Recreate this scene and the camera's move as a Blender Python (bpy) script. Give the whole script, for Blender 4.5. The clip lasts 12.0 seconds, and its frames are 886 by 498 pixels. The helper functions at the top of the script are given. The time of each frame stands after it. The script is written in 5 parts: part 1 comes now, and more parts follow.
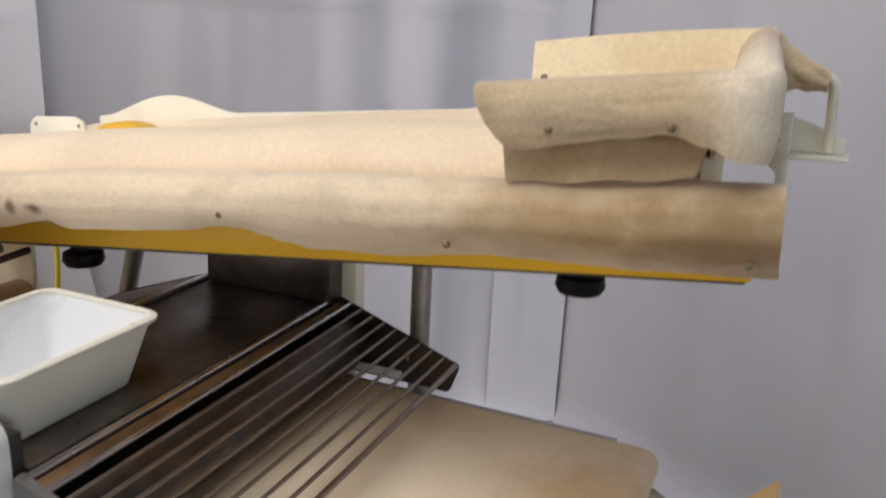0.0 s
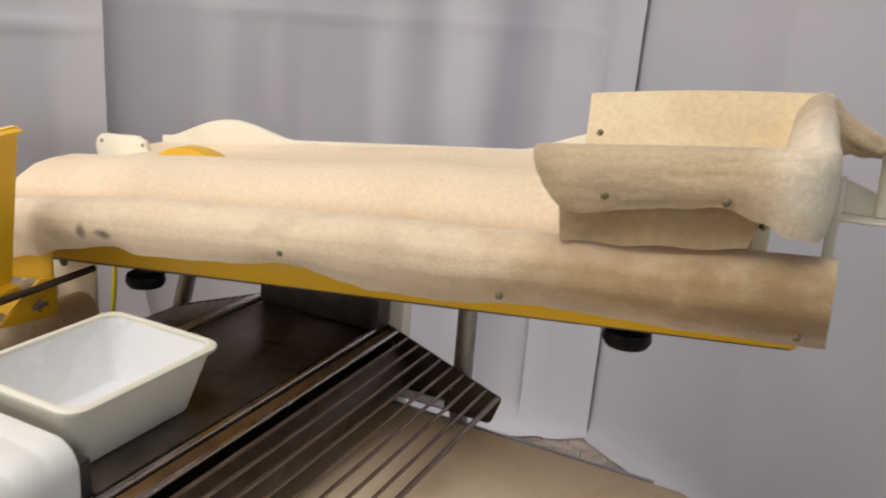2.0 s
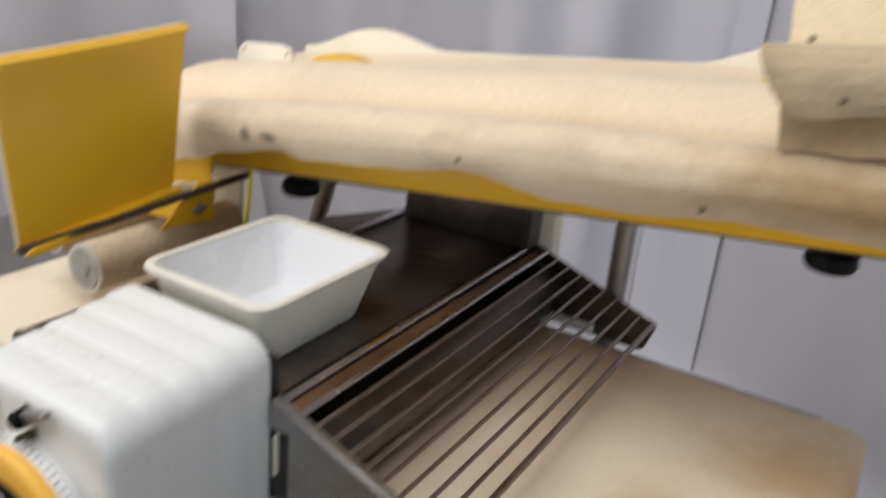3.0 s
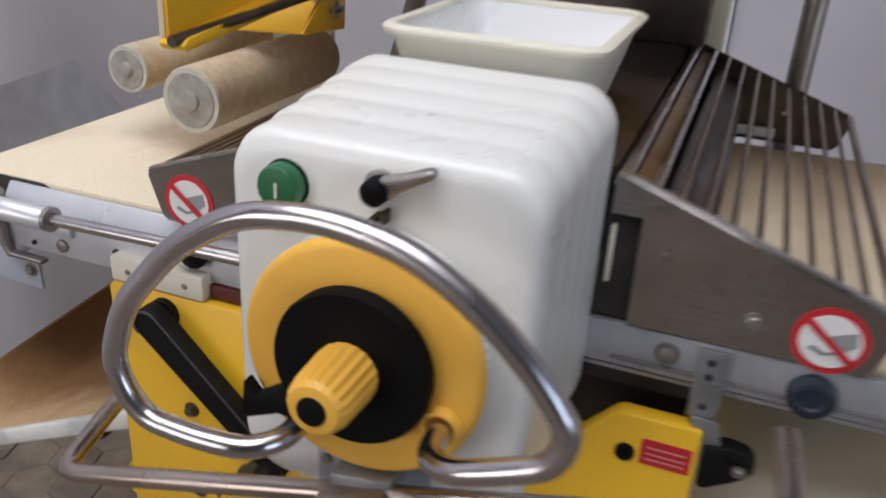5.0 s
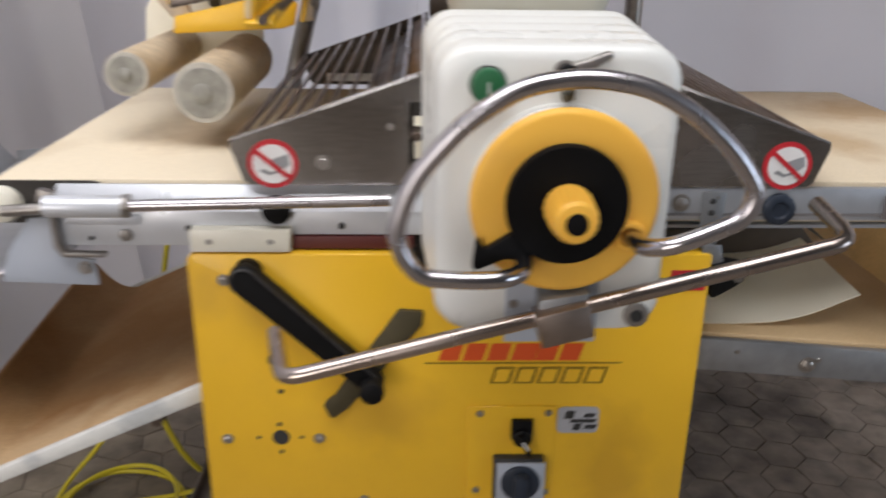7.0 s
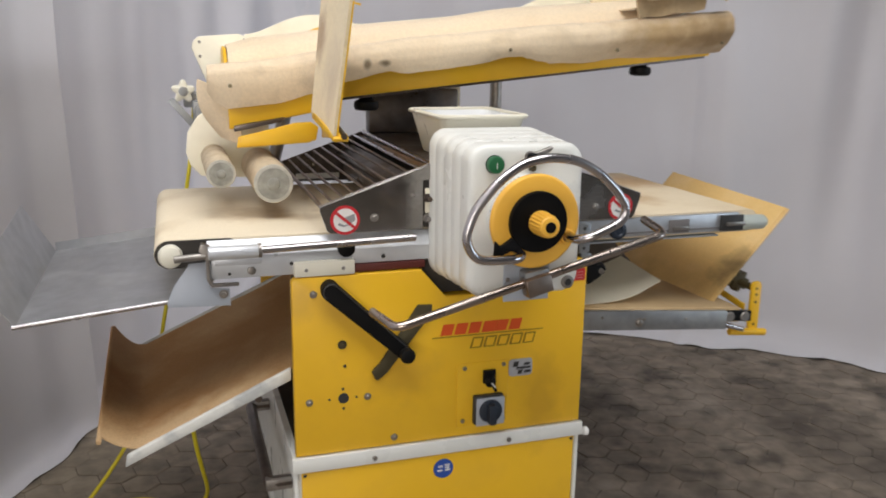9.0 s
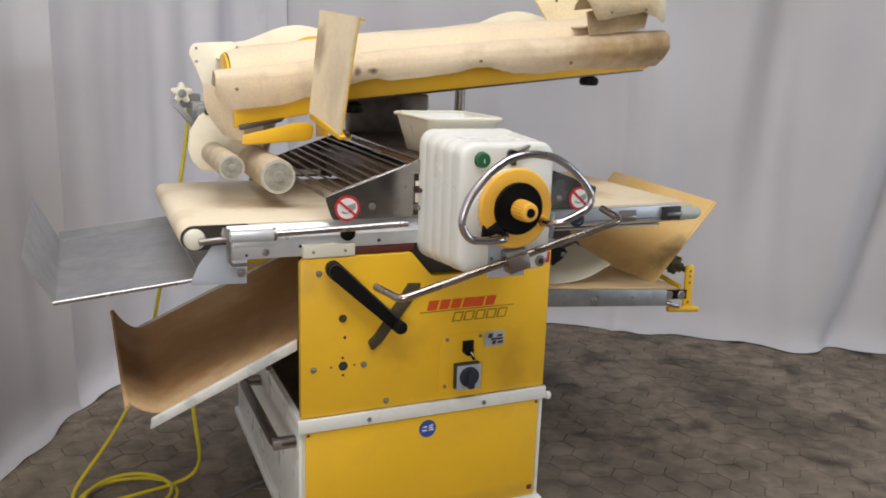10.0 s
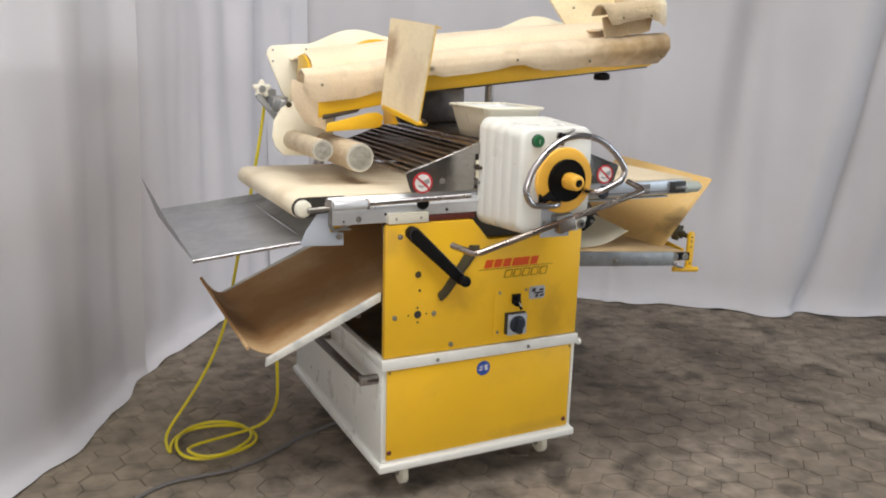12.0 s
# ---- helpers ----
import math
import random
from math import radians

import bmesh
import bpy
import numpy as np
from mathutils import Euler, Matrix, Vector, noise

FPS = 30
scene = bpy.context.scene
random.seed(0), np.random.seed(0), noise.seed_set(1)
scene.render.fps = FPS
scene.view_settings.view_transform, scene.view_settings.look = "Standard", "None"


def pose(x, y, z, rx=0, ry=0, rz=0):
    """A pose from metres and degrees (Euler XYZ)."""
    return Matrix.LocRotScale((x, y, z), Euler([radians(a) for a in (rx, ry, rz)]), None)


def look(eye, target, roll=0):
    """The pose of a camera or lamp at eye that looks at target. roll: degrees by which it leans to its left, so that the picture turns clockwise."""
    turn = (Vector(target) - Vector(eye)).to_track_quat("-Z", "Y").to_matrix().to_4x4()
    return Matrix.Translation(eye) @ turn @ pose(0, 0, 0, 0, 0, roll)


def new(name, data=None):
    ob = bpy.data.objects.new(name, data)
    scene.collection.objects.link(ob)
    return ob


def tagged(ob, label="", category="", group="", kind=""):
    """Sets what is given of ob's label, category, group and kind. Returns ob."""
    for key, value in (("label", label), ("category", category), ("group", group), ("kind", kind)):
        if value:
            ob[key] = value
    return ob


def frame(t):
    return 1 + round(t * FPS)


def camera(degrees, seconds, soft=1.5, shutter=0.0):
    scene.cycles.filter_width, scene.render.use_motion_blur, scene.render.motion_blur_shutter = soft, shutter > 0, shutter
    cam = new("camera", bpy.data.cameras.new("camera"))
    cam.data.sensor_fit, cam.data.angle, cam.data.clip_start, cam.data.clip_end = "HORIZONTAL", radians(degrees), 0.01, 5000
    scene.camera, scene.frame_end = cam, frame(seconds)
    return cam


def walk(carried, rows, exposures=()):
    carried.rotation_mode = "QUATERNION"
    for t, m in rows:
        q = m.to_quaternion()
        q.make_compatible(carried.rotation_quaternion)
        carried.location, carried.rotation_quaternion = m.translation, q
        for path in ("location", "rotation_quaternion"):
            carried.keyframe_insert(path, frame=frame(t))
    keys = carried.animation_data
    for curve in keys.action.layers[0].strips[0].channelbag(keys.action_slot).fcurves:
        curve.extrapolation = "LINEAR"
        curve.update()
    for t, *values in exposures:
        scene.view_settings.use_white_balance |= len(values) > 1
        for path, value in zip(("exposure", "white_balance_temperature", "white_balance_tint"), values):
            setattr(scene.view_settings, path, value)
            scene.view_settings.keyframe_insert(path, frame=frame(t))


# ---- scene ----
cam = camera(56.3, 12.0, soft=1.85, shutter=0.7)
PATH = [
    (0, (0.926, -0.527, 1.58), (0.189, 1.244, 1.014), 2.8),
    (0.5, (0.943, -0.5, 1.634), (0.175, 1.261, 1.078), 3.6),
    (1, (0.936, -0.51, 1.648), (0.11, 1.23, 1.108), 3.9),
    (1.5, (0.927, -0.533, 1.65), (0.11, 1.211, 1.109), 4.3),
    (2, (0.906, -0.551, 1.65), (0.095, 1.183, 1.071), 4.6),
    (2.5, (0.854, -0.571, 1.637), (0.005, 1.126, 1.005), 5.0),
    (3, (0.769, -0.592, 1.588), (-0.155, 1.024, 0.858), 5.3),
    (3.2, (0.743, -0.594, 1.561), (-0.195, 0.979, 0.758), 5.6),
    (4.8, (0.361, -0.691, 1.345), (-0.244, 1.009, 0.48), 4.4),
    (5, (0.31, -0.661, 1.306), (-0.298, 1.046, 0.46), 3.5),
    (5.5, (0.182, -0.62, 1.231), (-0.289, 1.157, 0.444), 0.9),
    (6, (0.057, -0.737, 1.239), (0.035, 1.091, 0.428), 0.6),
    (6.5, (0.036, -0.848, 1.228), (0.098, 1.013, 0.497), 1.4),
    (7, (-0.036, -0.968, 1.237), (0.018, 0.894, 0.509), 0.7),
    (7.2, (-0.112, -1.015, 1.247), (0.041, 0.857, 0.561), 0.9),
    (8.8, (-0.47, -1.581, 1.308), (0.079, 0.275, 0.801), 0.7),
    (9, (-0.538, -1.619, 1.306), (0.067, 0.228, 0.837), 0.8),
    (9.5, (-0.715, -1.726, 1.291), (0.049, 0.058, 0.807), 0.2),
    (10, (-0.771, -1.81, 1.316), (0.015, -0.028, 0.863), 1.9),
    (10.5, (-0.917, -1.84, 1.307), (-0.036, -0.1, 0.862), 2.0),
    (11, (-1.118, -1.85, 1.323), (-0.158, -0.154, 0.871), 0.4),
    (11.5, (-1.175, -1.978, 1.32), (-0.28, -0.244, 0.882), 1.2),
    (12, (-1.193, -2.077, 1.32), (-0.319, -0.338, 0.861), 1.7),
]
EXPOSURE = [(0, -0.31, 7000, 16), (1, -0.34, 7500, 16), (2, -0.34, 7450, 16), (3, -0.3, 6900, 15), (5.5, -0.35, 6630, 17), (6, -0.34, 6730, 16), (7, -0.14, 6880, 16), (9, -0.15, 7080, 13), (10.5, -0.1, 7130, 13), (12, 0.07, 7180, 12)]
walk(cam, [(t, look(e, g, r)) for t, e, g, r in PATH], EXPOSURE)

# ---- light: skylight over the machine, wide doorway of daylight at the side ----
world = bpy.data.worlds.new("sky")
scene.world = world
world.use_nodes = True
wn = world.node_tree
sky = wn.nodes.new("ShaderNodeTexSky")
sky.sky_type, sky.sun_disc, sky.sun_elevation, sky.sun_rotation = "NISHITA", False, radians(50), radians(150)
wn.links.new(sky.outputs[0], wn.nodes["Background"].inputs[0])
wn.nodes["Background"].inputs[1].default_value = 0.1


def area(name, m, sx, sy, watts, colour):
    d = bpy.data.lights.new(name, "AREA")
    d.shape, d.size, d.size_y, d.energy, d.color = "RECTANGLE", sx, sy, watts, colour
    ob = new(name, d)
    ob.matrix_world = m
    return ob


area("skylight_daylight", look((-0.5, -1.2, 3.95), (-0.5, -1.199, 0)), 3.2, 2.6, 140, (0.94, 0.975, 1.0))
area("gateway_daylight", look((-3.7, -6.9, 1.9), (0, 0, 1.0)), 3.8, 3.2, 160, (1.0, 0.975, 0.945))
area("doorway_daylight", look((6.9, -4.0, 1.7), (2.5, 0.5, 1.0)), 3.4, 3.0, 118, (0.62, 0.8, 1.0))


# ---- materials ----
def mat(name, colour, rough=0.5, metal=0.0, grain=0.0, grain_scale=60.0, stain=None, stain_amt=0.0, stain_scale=4.0,
        bump=0.0, bump_scale=200.0, coat=0.0, stretch=None, rnd=0.0, island=0.0, stain_lo=0.5, stain_hi=0.75, sheen=0.0, alpha_t=0.0, patches=(), spec=0.5, ground=False, spots=None):
    m = bpy.data.materials.new(name)
    m.use_nodes = True
    nt = m.node_tree
    b = nt.nodes["Principled BSDF"]
    b.inputs["Roughness"].default_value, b.inputs["Metallic"].default_value = rough, metal
    b.inputs["Coat Weight"].default_value = coat
    b.inputs["Sheen Weight"].default_value = sheen
    b.inputs["Specular IOR Level"].default_value = spec
    tc = nt.nodes.new("ShaderNodeTexCoord")
    place = nt.nodes.new("ShaderNodeNewGeometry").outputs["Position"] if ground else tc.outputs["Object"]
    src = place
    if stretch:
        mp = nt.nodes.new("ShaderNodeMapping")
        mp.inputs["Scale"].default_value = stretch
        nt.links.new(src, mp.inputs[0])
        src = mp.outputs[0]
    col = nt.nodes.new("ShaderNodeRGB")
    col.outputs[0].default_value = (*colour, 1)
    out = col.outputs[0]

    def noise_tex(scale, detail, vec):
        n = nt.nodes.new("ShaderNodeTexNoise")
        n.inputs["Scale"].default_value, n.inputs["Detail"].default_value = scale, detail
        nt.links.new(vec, n.inputs["Vector"])
        return n.outputs["Fac"]

    def mix(kind, fac, a, bb):
        x = nt.nodes.new("ShaderNodeMix")
        x.data_type, x.blend_type = "RGBA", kind
        for v, i in ((fac, 0), (a, 6), (bb, 7)):
            if hasattr(v, "is_linked"):
                nt.links.new(v, x.inputs[i])
            else:
                x.inputs[i].default_value = v
        return x.outputs[2]

    def ramp(v, lo, hi, to0=0.0, to1=1.0):
        r = nt.nodes.new("ShaderNodeMapRange")
        r.inputs[1].default_value, r.inputs[2].default_value, r.inputs[3].default_value, r.inputs[4].default_value = lo, hi, to0, to1
        nt.links.new(v, r.inputs[0])
        return r.outputs[0]

    if stain:
        f = ramp(noise_tex(stain_scale, 5, place), stain_lo, stain_hi, 0, stain_amt)
        out = mix("MIX", f, out, (*stain, 1))
    if spots:
        tone, amount, size, lo, hi = spots
        out = mix("MIX", ramp(noise_tex(size, 8, place), lo, hi, 0, amount), out, (*tone, 1))
    for centre, radii, tone, amount in patches:
        away = nt.nodes.new("ShaderNodeVectorMath")
        away.operation = "SUBTRACT"
        nt.links.new(place, away.inputs[0])
        away.inputs[1].default_value = centre
        shrink = nt.nodes.new("ShaderNodeVectorMath")
        shrink.operation = "DIVIDE"
        nt.links.new(away.outputs[0], shrink.inputs[0])
        shrink.inputs[1].default_value = radii
        far = nt.nodes.new("ShaderNodeVectorMath")
        far.operation = "LENGTH"
        nt.links.new(shrink.outputs[0], far.inputs[0])
        rough_edge = nt.nodes.new("ShaderNodeMath")
        rough_edge.operation = "MULTIPLY_ADD"
        nt.links.new(noise_tex(22, 6, place), rough_edge.inputs[0])
        rough_edge.inputs[1].default_value = 1.1
        nt.links.new(far.outputs["Value"], rough_edge.inputs[2])
        out = mix("MIX", ramp(rough_edge.outputs[0], 0.85, 1.6, amount, 0.0), out, (*tone, 1))
    if grain:
        g = ramp(noise_tex(grain_scale, 4, src), 0.3, 0.7, 1 - grain, 1 + grain)
        cc = nt.nodes.new("ShaderNodeCombineColor")
        for i in range(3):
            nt.links.new(g, cc.inputs[i])
        out = mix("MULTIPLY", 1.0, out, cc.outputs[0])
    if rnd or island:
        if rnd:
            pick = nt.nodes.new("ShaderNodeObjectInfo").outputs["Random"]
        else:
            pick = nt.nodes.new("ShaderNodeNewGeometry").outputs["Random Per Island"]
        g = ramp(pick, 0, 1, 1 - rnd - island, 1 + rnd + island)
        cc = nt.nodes.new("ShaderNodeCombineColor")
        for i in range(3):
            nt.links.new(g, cc.inputs[i])
        out = mix("MULTIPLY", 1.0, out, cc.outputs[0])
    nt.links.new(out, b.inputs["Base Color"])
    rr = ramp(noise_tex(9, 4, place), 0.3, 0.7, max(rough - 0.1, 0.03), min(rough + 0.12, 1))
    nt.links.new(rr, b.inputs["Roughness"])
    if bump:
        bp = nt.nodes.new("ShaderNodeBump")
        bp.inputs["Strength"].default_value, bp.inputs["Distance"].default_value = bump, 0.002
        nt.links.new(noise_tex(bump_scale, 3, src), bp.inputs["Height"])
        nt.links.new(bp.outputs[0], b.inputs["Normal"])
    if alpha_t:
        b.inputs["Transmission Weight"].default_value = alpha_t
    return m


M = dict(
    yellow=mat("yellow_paint", (0.85, 0.49, 0.025), 0.38, grain=0.05, grain_scale=3, stain=(0.5, 0.28, 0.04), stain_amt=0.22, stain_scale=9, stain_lo=0.55, stain_hi=0.85, bump=0.08, bump_scale=300, coat=0.1, patches=(((0.23, -0.4, 0.52), (0.06, 0.05, 0.13), (0.5, 0.26, 0.02), 0.5), ((-0.09, -0.4, 0.62), (0.1, 0.05, 0.07), (0.52, 0.28, 0.03), 0.45), ((-0.31, -0.4, 0.8), (0.03, 0.05, 0.06), (0.5, 0.28, 0.04), 0.4), ((0.2, -0.4, 0.15), (0.25, 0.05, 0.035), (0.55, 0.31, 0.03), 0.45))),
    orange=mat("dial_yellow_plastic", (0.92, 0.5, 0.07), 0.4, grain=0.05, grain_scale=6, stain=(0.7, 0.36, 0.08), stain_amt=0.3, stain_scale=14, bump=0.05, bump_scale=500),
    white=mat("white_enamel", (0.785, 0.8, 0.77), 0.32, grain=0.03, grain_scale=3, stain=(0.55, 0.53, 0.46), stain_amt=0.12, stain_scale=4, stain_lo=0.35, stain_hi=0.85, bump=0.04, bump_scale=250, coat=0.15),
    tub=mat("ivory_plastic", (0.8, 0.775, 0.66), 0.35, grain=0.03, grain_scale=4, bump=0.03, bump_scale=150, stain=(0.62, 0.57, 0.46), stain_amt=0.2, stain_scale=8),
    # lit copy of the ivory plastic: skylight on the tub's inside as colour
    tubinside=mat("skylit_ivory_plastic", (0.8, 0.82, 0.83), 0.3, grain=0.02, grain_scale=4, bump=0.02, bump_scale=150, stain=(0.66, 0.65, 0.6), stain_amt=0.15, stain_scale=9),
    cream=mat("cream_plastic", (0.9, 0.855, 0.7), 0.45, grain=0.04, grain_scale=8, stain=(0.5, 0.38, 0.2), stain_amt=0.25, stain_scale=7, stain_lo=0.5, stain_hi=0.8),
    felt=mat("cream_felt", (0.85, 0.695, 0.495), 0.95, grain=0.06, grain_scale=140, stain=(0.6, 0.44, 0.26), stain_amt=0.4, stain_scale=5, stain_lo=0.52, stain_hi=0.85, bump=0.35, bump_scale=420, sheen=0.3, spots=((0.66, 0.53, 0.38), 0.3, 3.5, 0.5, 0.66)),
    # worn felt; the pale end patch paints light on the trough's inner end wall
    feltdirty=mat("worn_felt_with_lit_end", (0.58, 0.45, 0.285), 0.95, grain=0.09, grain_scale=170, stain=(0.52, 0.36, 0.19), stain_amt=0.35, stain_scale=6, stain_lo=0.5, stain_hi=0.8, bump=0.5, bump_scale=240, sheen=0.3, patches=(((-0.15, -0.16, 0.04), (0.05, 0.06, 0.05), (0.3, 0.22, 0.13), 0.65), ((0.14, -0.06, 0.05), (0.06, 0.2, 0.12), (0.88, 0.78, 0.6), 0.9), ((-0.03, -0.13, 0.02), (0.13, 0.03, 0.03), (0.42, 0.33, 0.22), 0.5))),
    roller=mat("flour_dusted_roller_cloth", (0.58, 0.48, 0.34), 0.9, grain=0.12, grain_scale=90, stain=(0.33, 0.22, 0.12), stain_amt=0.5, stain_scale=14, bump=0.4, bump_scale=400),
    # first two patches: brown smears under the rollers, with the rollers' shade painted in
    belt=mat("canvas_belt", (0.8, 0.7, 0.53), 0.85, grain=0.05, grain_scale=300, stain=(0.45, 0.31, 0.16), stain_amt=0.5, stain_scale=5, stain_lo=0.52, stain_hi=0.8, bump=0.3, bump_scale=700, patches=(((-0.37, -0.14, 0.938), (0.1, 0.1, 0.06), (0.42, 0.3, 0.18), 0.55), ((-0.28, -0.2, 0.938), (0.09, 0.05, 0.06), (0.46, 0.34, 0.21), 0.5), ((-0.2, 0.0, 0.938), (0.06, 0.25, 0.06), (0.5, 0.38, 0.24), 0.45))),
    tanbelt=mat("tan_shelf_canvas", (0.6, 0.43, 0.24), 0.85, grain=0.06, grain_scale=300, stain=(0.42, 0.27, 0.13), stain_amt=0.6, stain_scale=5, stain_lo=0.45, stain_hi=0.72, bump=0.3, bump_scale=700),
    beltright=mat("stained_canvas_belt", (0.74, 0.63, 0.46), 0.85, grain=0.05, grain_scale=300, stain=(0.5, 0.36, 0.2), stain_amt=0.5, stain_scale=4, stain_lo=0.5, stain_hi=0.8, bump=0.3, bump_scale=700, patches=(((0.74, 0.08, 0.938), (0.13, 0.14, 0.05), (0.5, 0.3, 0.13), 0.6), ((0.6, -0.16, 0.938), (0.06, 0.12, 0.05), (0.5, 0.33, 0.17), 0.6), ((0.42, 0.0, 0.938), (0.05, 0.3, 0.05), (0.5, 0.36, 0.22), 0.45))),
    brown=mat("brown_canvas", (0.4, 0.2, 0.07), 0.9, patches=(((-0.1, -0.3, 0.06), (0.3, 0.09, 0.2), (0.66, 0.47, 0.27), 0.75), ((-0.2, -0.2, 0.0), (0.06, 0.25, 0.1), (0.6, 0.38, 0.18), 0.5)), grain=0.12, grain_scale=260, stain=(0.62, 0.42, 0.22), stain_amt=0.6, stain_scale=4, stain_lo=0.45, stain_hi=0.7, bump=0.3, bump_scale=600),
    tan=mat("tan_cloth_board", (0.74, 0.5, 0.2), 0.8, grain=0.05, grain_scale=160, stain=(0.82, 0.64, 0.38), stain_amt=0.6, stain_scale=5, bump=0.15, bump_scale=500, patches=(((-0.01, -0.21, 0.045), (0.08, 0.07, 0.09), (0.06, 0.045, 0.03), 0.85), ((-0.09, 0.0, 0.0), (0.05, 0.4, 0.05), (0.42, 0.26, 0.1), 0.5))),
    steel=mat("brushed_stainless", (0.52, 0.51, 0.5), 0.3, 1.0, grain=0.1, grain_scale=40, stretch=(1, 1, 18), stain=(0.3, 0.29, 0.28), stain_amt=0.4, stain_scale=5, bump=0.05, bump_scale=150),
    chrome=mat("polished_steel_tube", (0.55, 0.53, 0.55), 0.25, 1.0, grain=0.06, grain_scale=20, stain=(0.36, 0.32, 0.32), stain_amt=0.4, stain_scale=14),
    darksteel=mat("worn_dark_steel", (0.13, 0.11, 0.1), 0.36, 0.85, grain=0.2, grain_scale=30, stain=(0.17, 0.1, 0.055), stain_amt=0.5, stain_scale=9, bump=0.1, bump_scale=200),
    galv=mat("galvanised_sheet", (0.45, 0.46, 0.475), 0.42, 0.82, grain=0.1, grain_scale=25, stain=(0.52, 0.52, 0.51), stain_amt=0.4, stain_scale=5, bump=0.05, bump_scale=120),
    zinc=mat("pale_zinc_rail", (0.68, 0.71, 0.75), 0.36, 0.35, grain=0.06, grain_scale=20, stain=(0.4, 0.4, 0.42), stain_amt=0.3, stain_scale=9),
    bluegrey=mat("blue_grey_plastic", (0.4, 0.44, 0.5), 0.4, grain=0.04, grain_scale=10),
    black=mat("black_plastic", (0.006, 0.006, 0.0065), 0.45, grain=0.2, grain_scale=40, bump=0.1, bump_scale=300, spec=0.15),
    navy=mat("blue_black_knob", (0.022, 0.03, 0.045), 0.4, grain=0.1, grain_scale=30, spec=0.3),
    cloudrim=mat("cloudy_plastic_rim", (0.52, 0.5, 0.44), 0.45, grain=0.15, grain_scale=50),
    feltbase=mat("brown_stained_felt", (0.47, 0.34, 0.195), 0.95, grain=0.08, grain_scale=90, stain=(0.34, 0.21, 0.09), stain_amt=0.6, stain_scale=7, stain_lo=0.45, stain_hi=0.75, bump=0.4, bump_scale=220, sheen=0.3),
    blackgloss=mat("worn_black_edge", (0.03, 0.03, 0.031), 0.3, grain=0.3, grain_scale=60),
    barsteel=mat("bronzed_steel_bar", (0.48, 0.41, 0.37), 0.27, 1.0, grain=0.12, grain_scale=24, stain=(0.24, 0.18, 0.15), stain_amt=0.5, stain_scale=12),
    rust=mat("rusty_brown_strip", (0.2, 0.115, 0.055), 0.42, 0.6, grain=0.2, grain_scale=24, stain=(0.1, 0.07, 0.05), stain_amt=0.5, stain_scale=8),
    # dark metal; on the inner fillers it also paints the shade of hollows
    dark=mat("dark_metal_and_shade", (0.05, 0.045, 0.04), 0.6, 0.3, grain=0.2, grain_scale=20),
    green=mat("green_button_plastic", (0.012, 0.13, 0.05), 0.35, coat=0.2),
    red=mat("red_print", (0.55, 0.02, 0.03), 0.5, grain=0.08, grain_scale=60),
    pinkprint=mat("faded_pink_print", (0.62, 0.25, 0.22), 0.5),
    maroon=mat("maroon_rubber", (0.1, 0.018, 0.015), 0.5),
    paper=mat("white_print", (0.8, 0.8, 0.79), 0.5, grain=0.03, grain_scale=30),
    printgrey=mat("grey_print", (0.3, 0.31, 0.32), 0.5),
    printblack=mat("black_print", (0.03, 0.03, 0.03), 0.5),
    orangered=mat("orange_red_print", (0.72, 0.09, 0.015), 0.45),
    olive=mat("olive_print", (0.28, 0.17, 0.01), 0.45),
    blue=mat("blue_print", (0.02, 0.08, 0.36), 0.4),
    cable=mat("yellow_cable_rubber", (0.72, 0.6, 0.03), 0.5),
    greycable=mat("grey_cable_rubber", (0.16, 0.15, 0.15), 0.6),
    strap=mat("olive_brown_strap", (0.07, 0.056, 0.026), 0.55, 0.2, grain=0.15, grain_scale=40),
    sheet=mat("white_cotton_sheet", (0.62, 0.615, 0.655), 0.95, grain=0.03, grain_scale=2.0, stain=(0.5, 0.485, 0.495), stain_amt=0.35, stain_scale=1.2, bump=0.15, bump_scale=900, sheen=0.1),
    # brighter copy of the sheet cloth, with the light it catches in its colour
    sheetlit=mat("lit_cotton_sheet", (0.7, 0.7, 0.75), 0.95, grain=0.03, grain_scale=2.0, stain=(0.55, 0.55, 0.57), stain_amt=0.3, stain_scale=1.5, bump=0.15, bump_scale=900, sheen=0.1),
    sheetpale=mat("pale_lavender_sheet", (0.74, 0.73, 0.78), 0.95, grain=0.03, grain_scale=2.0, stain=(0.62, 0.61, 0.64), stain_amt=0.35, stain_scale=1.5, bump=0.15, bump_scale=900, sheen=0.1),
    # stained pavers; the pale patch at (0.15, 2.2) paints the corner's brighter light
    paver=mat("worn_concrete_paver", (0.205, 0.167, 0.13), 0.85, grain=0.3, grain_scale=13, stain=(0.285, 0.238, 0.192), stain_amt=0.85, stain_scale=1.7, stain_lo=0.42, stain_hi=0.68, bump=0.6, bump_scale=60, rnd=0.09, ground=True, spots=((0.055, 0.045, 0.037), 0.75, 5.5, 0.53, 0.66), patches=(((0.9, 0.1, 0), (0.5, 0.3, 0.2), (0.08, 0.063, 0.05), 0.65), ((1.6, 0.5, 0), (0.3, 0.6, 0.2), (0.085, 0.068, 0.054), 0.65), ((0.75, 1.1, 0), (0.4, 0.5, 0.2), (0.08, 0.065, 0.05), 0.6), ((-0.95, 0.7, 0), (0.5, 0.9, 0.2), (0.27, 0.225, 0.165), 0.65), ((0.15, 2.2, 0), (0.6, 0.55, 0.2), (0.5, 0.42, 0.35), 0.9), ((-0.08, 2.3, 0), (0.12, 0.08, 0.1), (0.07, 0.055, 0.045), 0.9))),
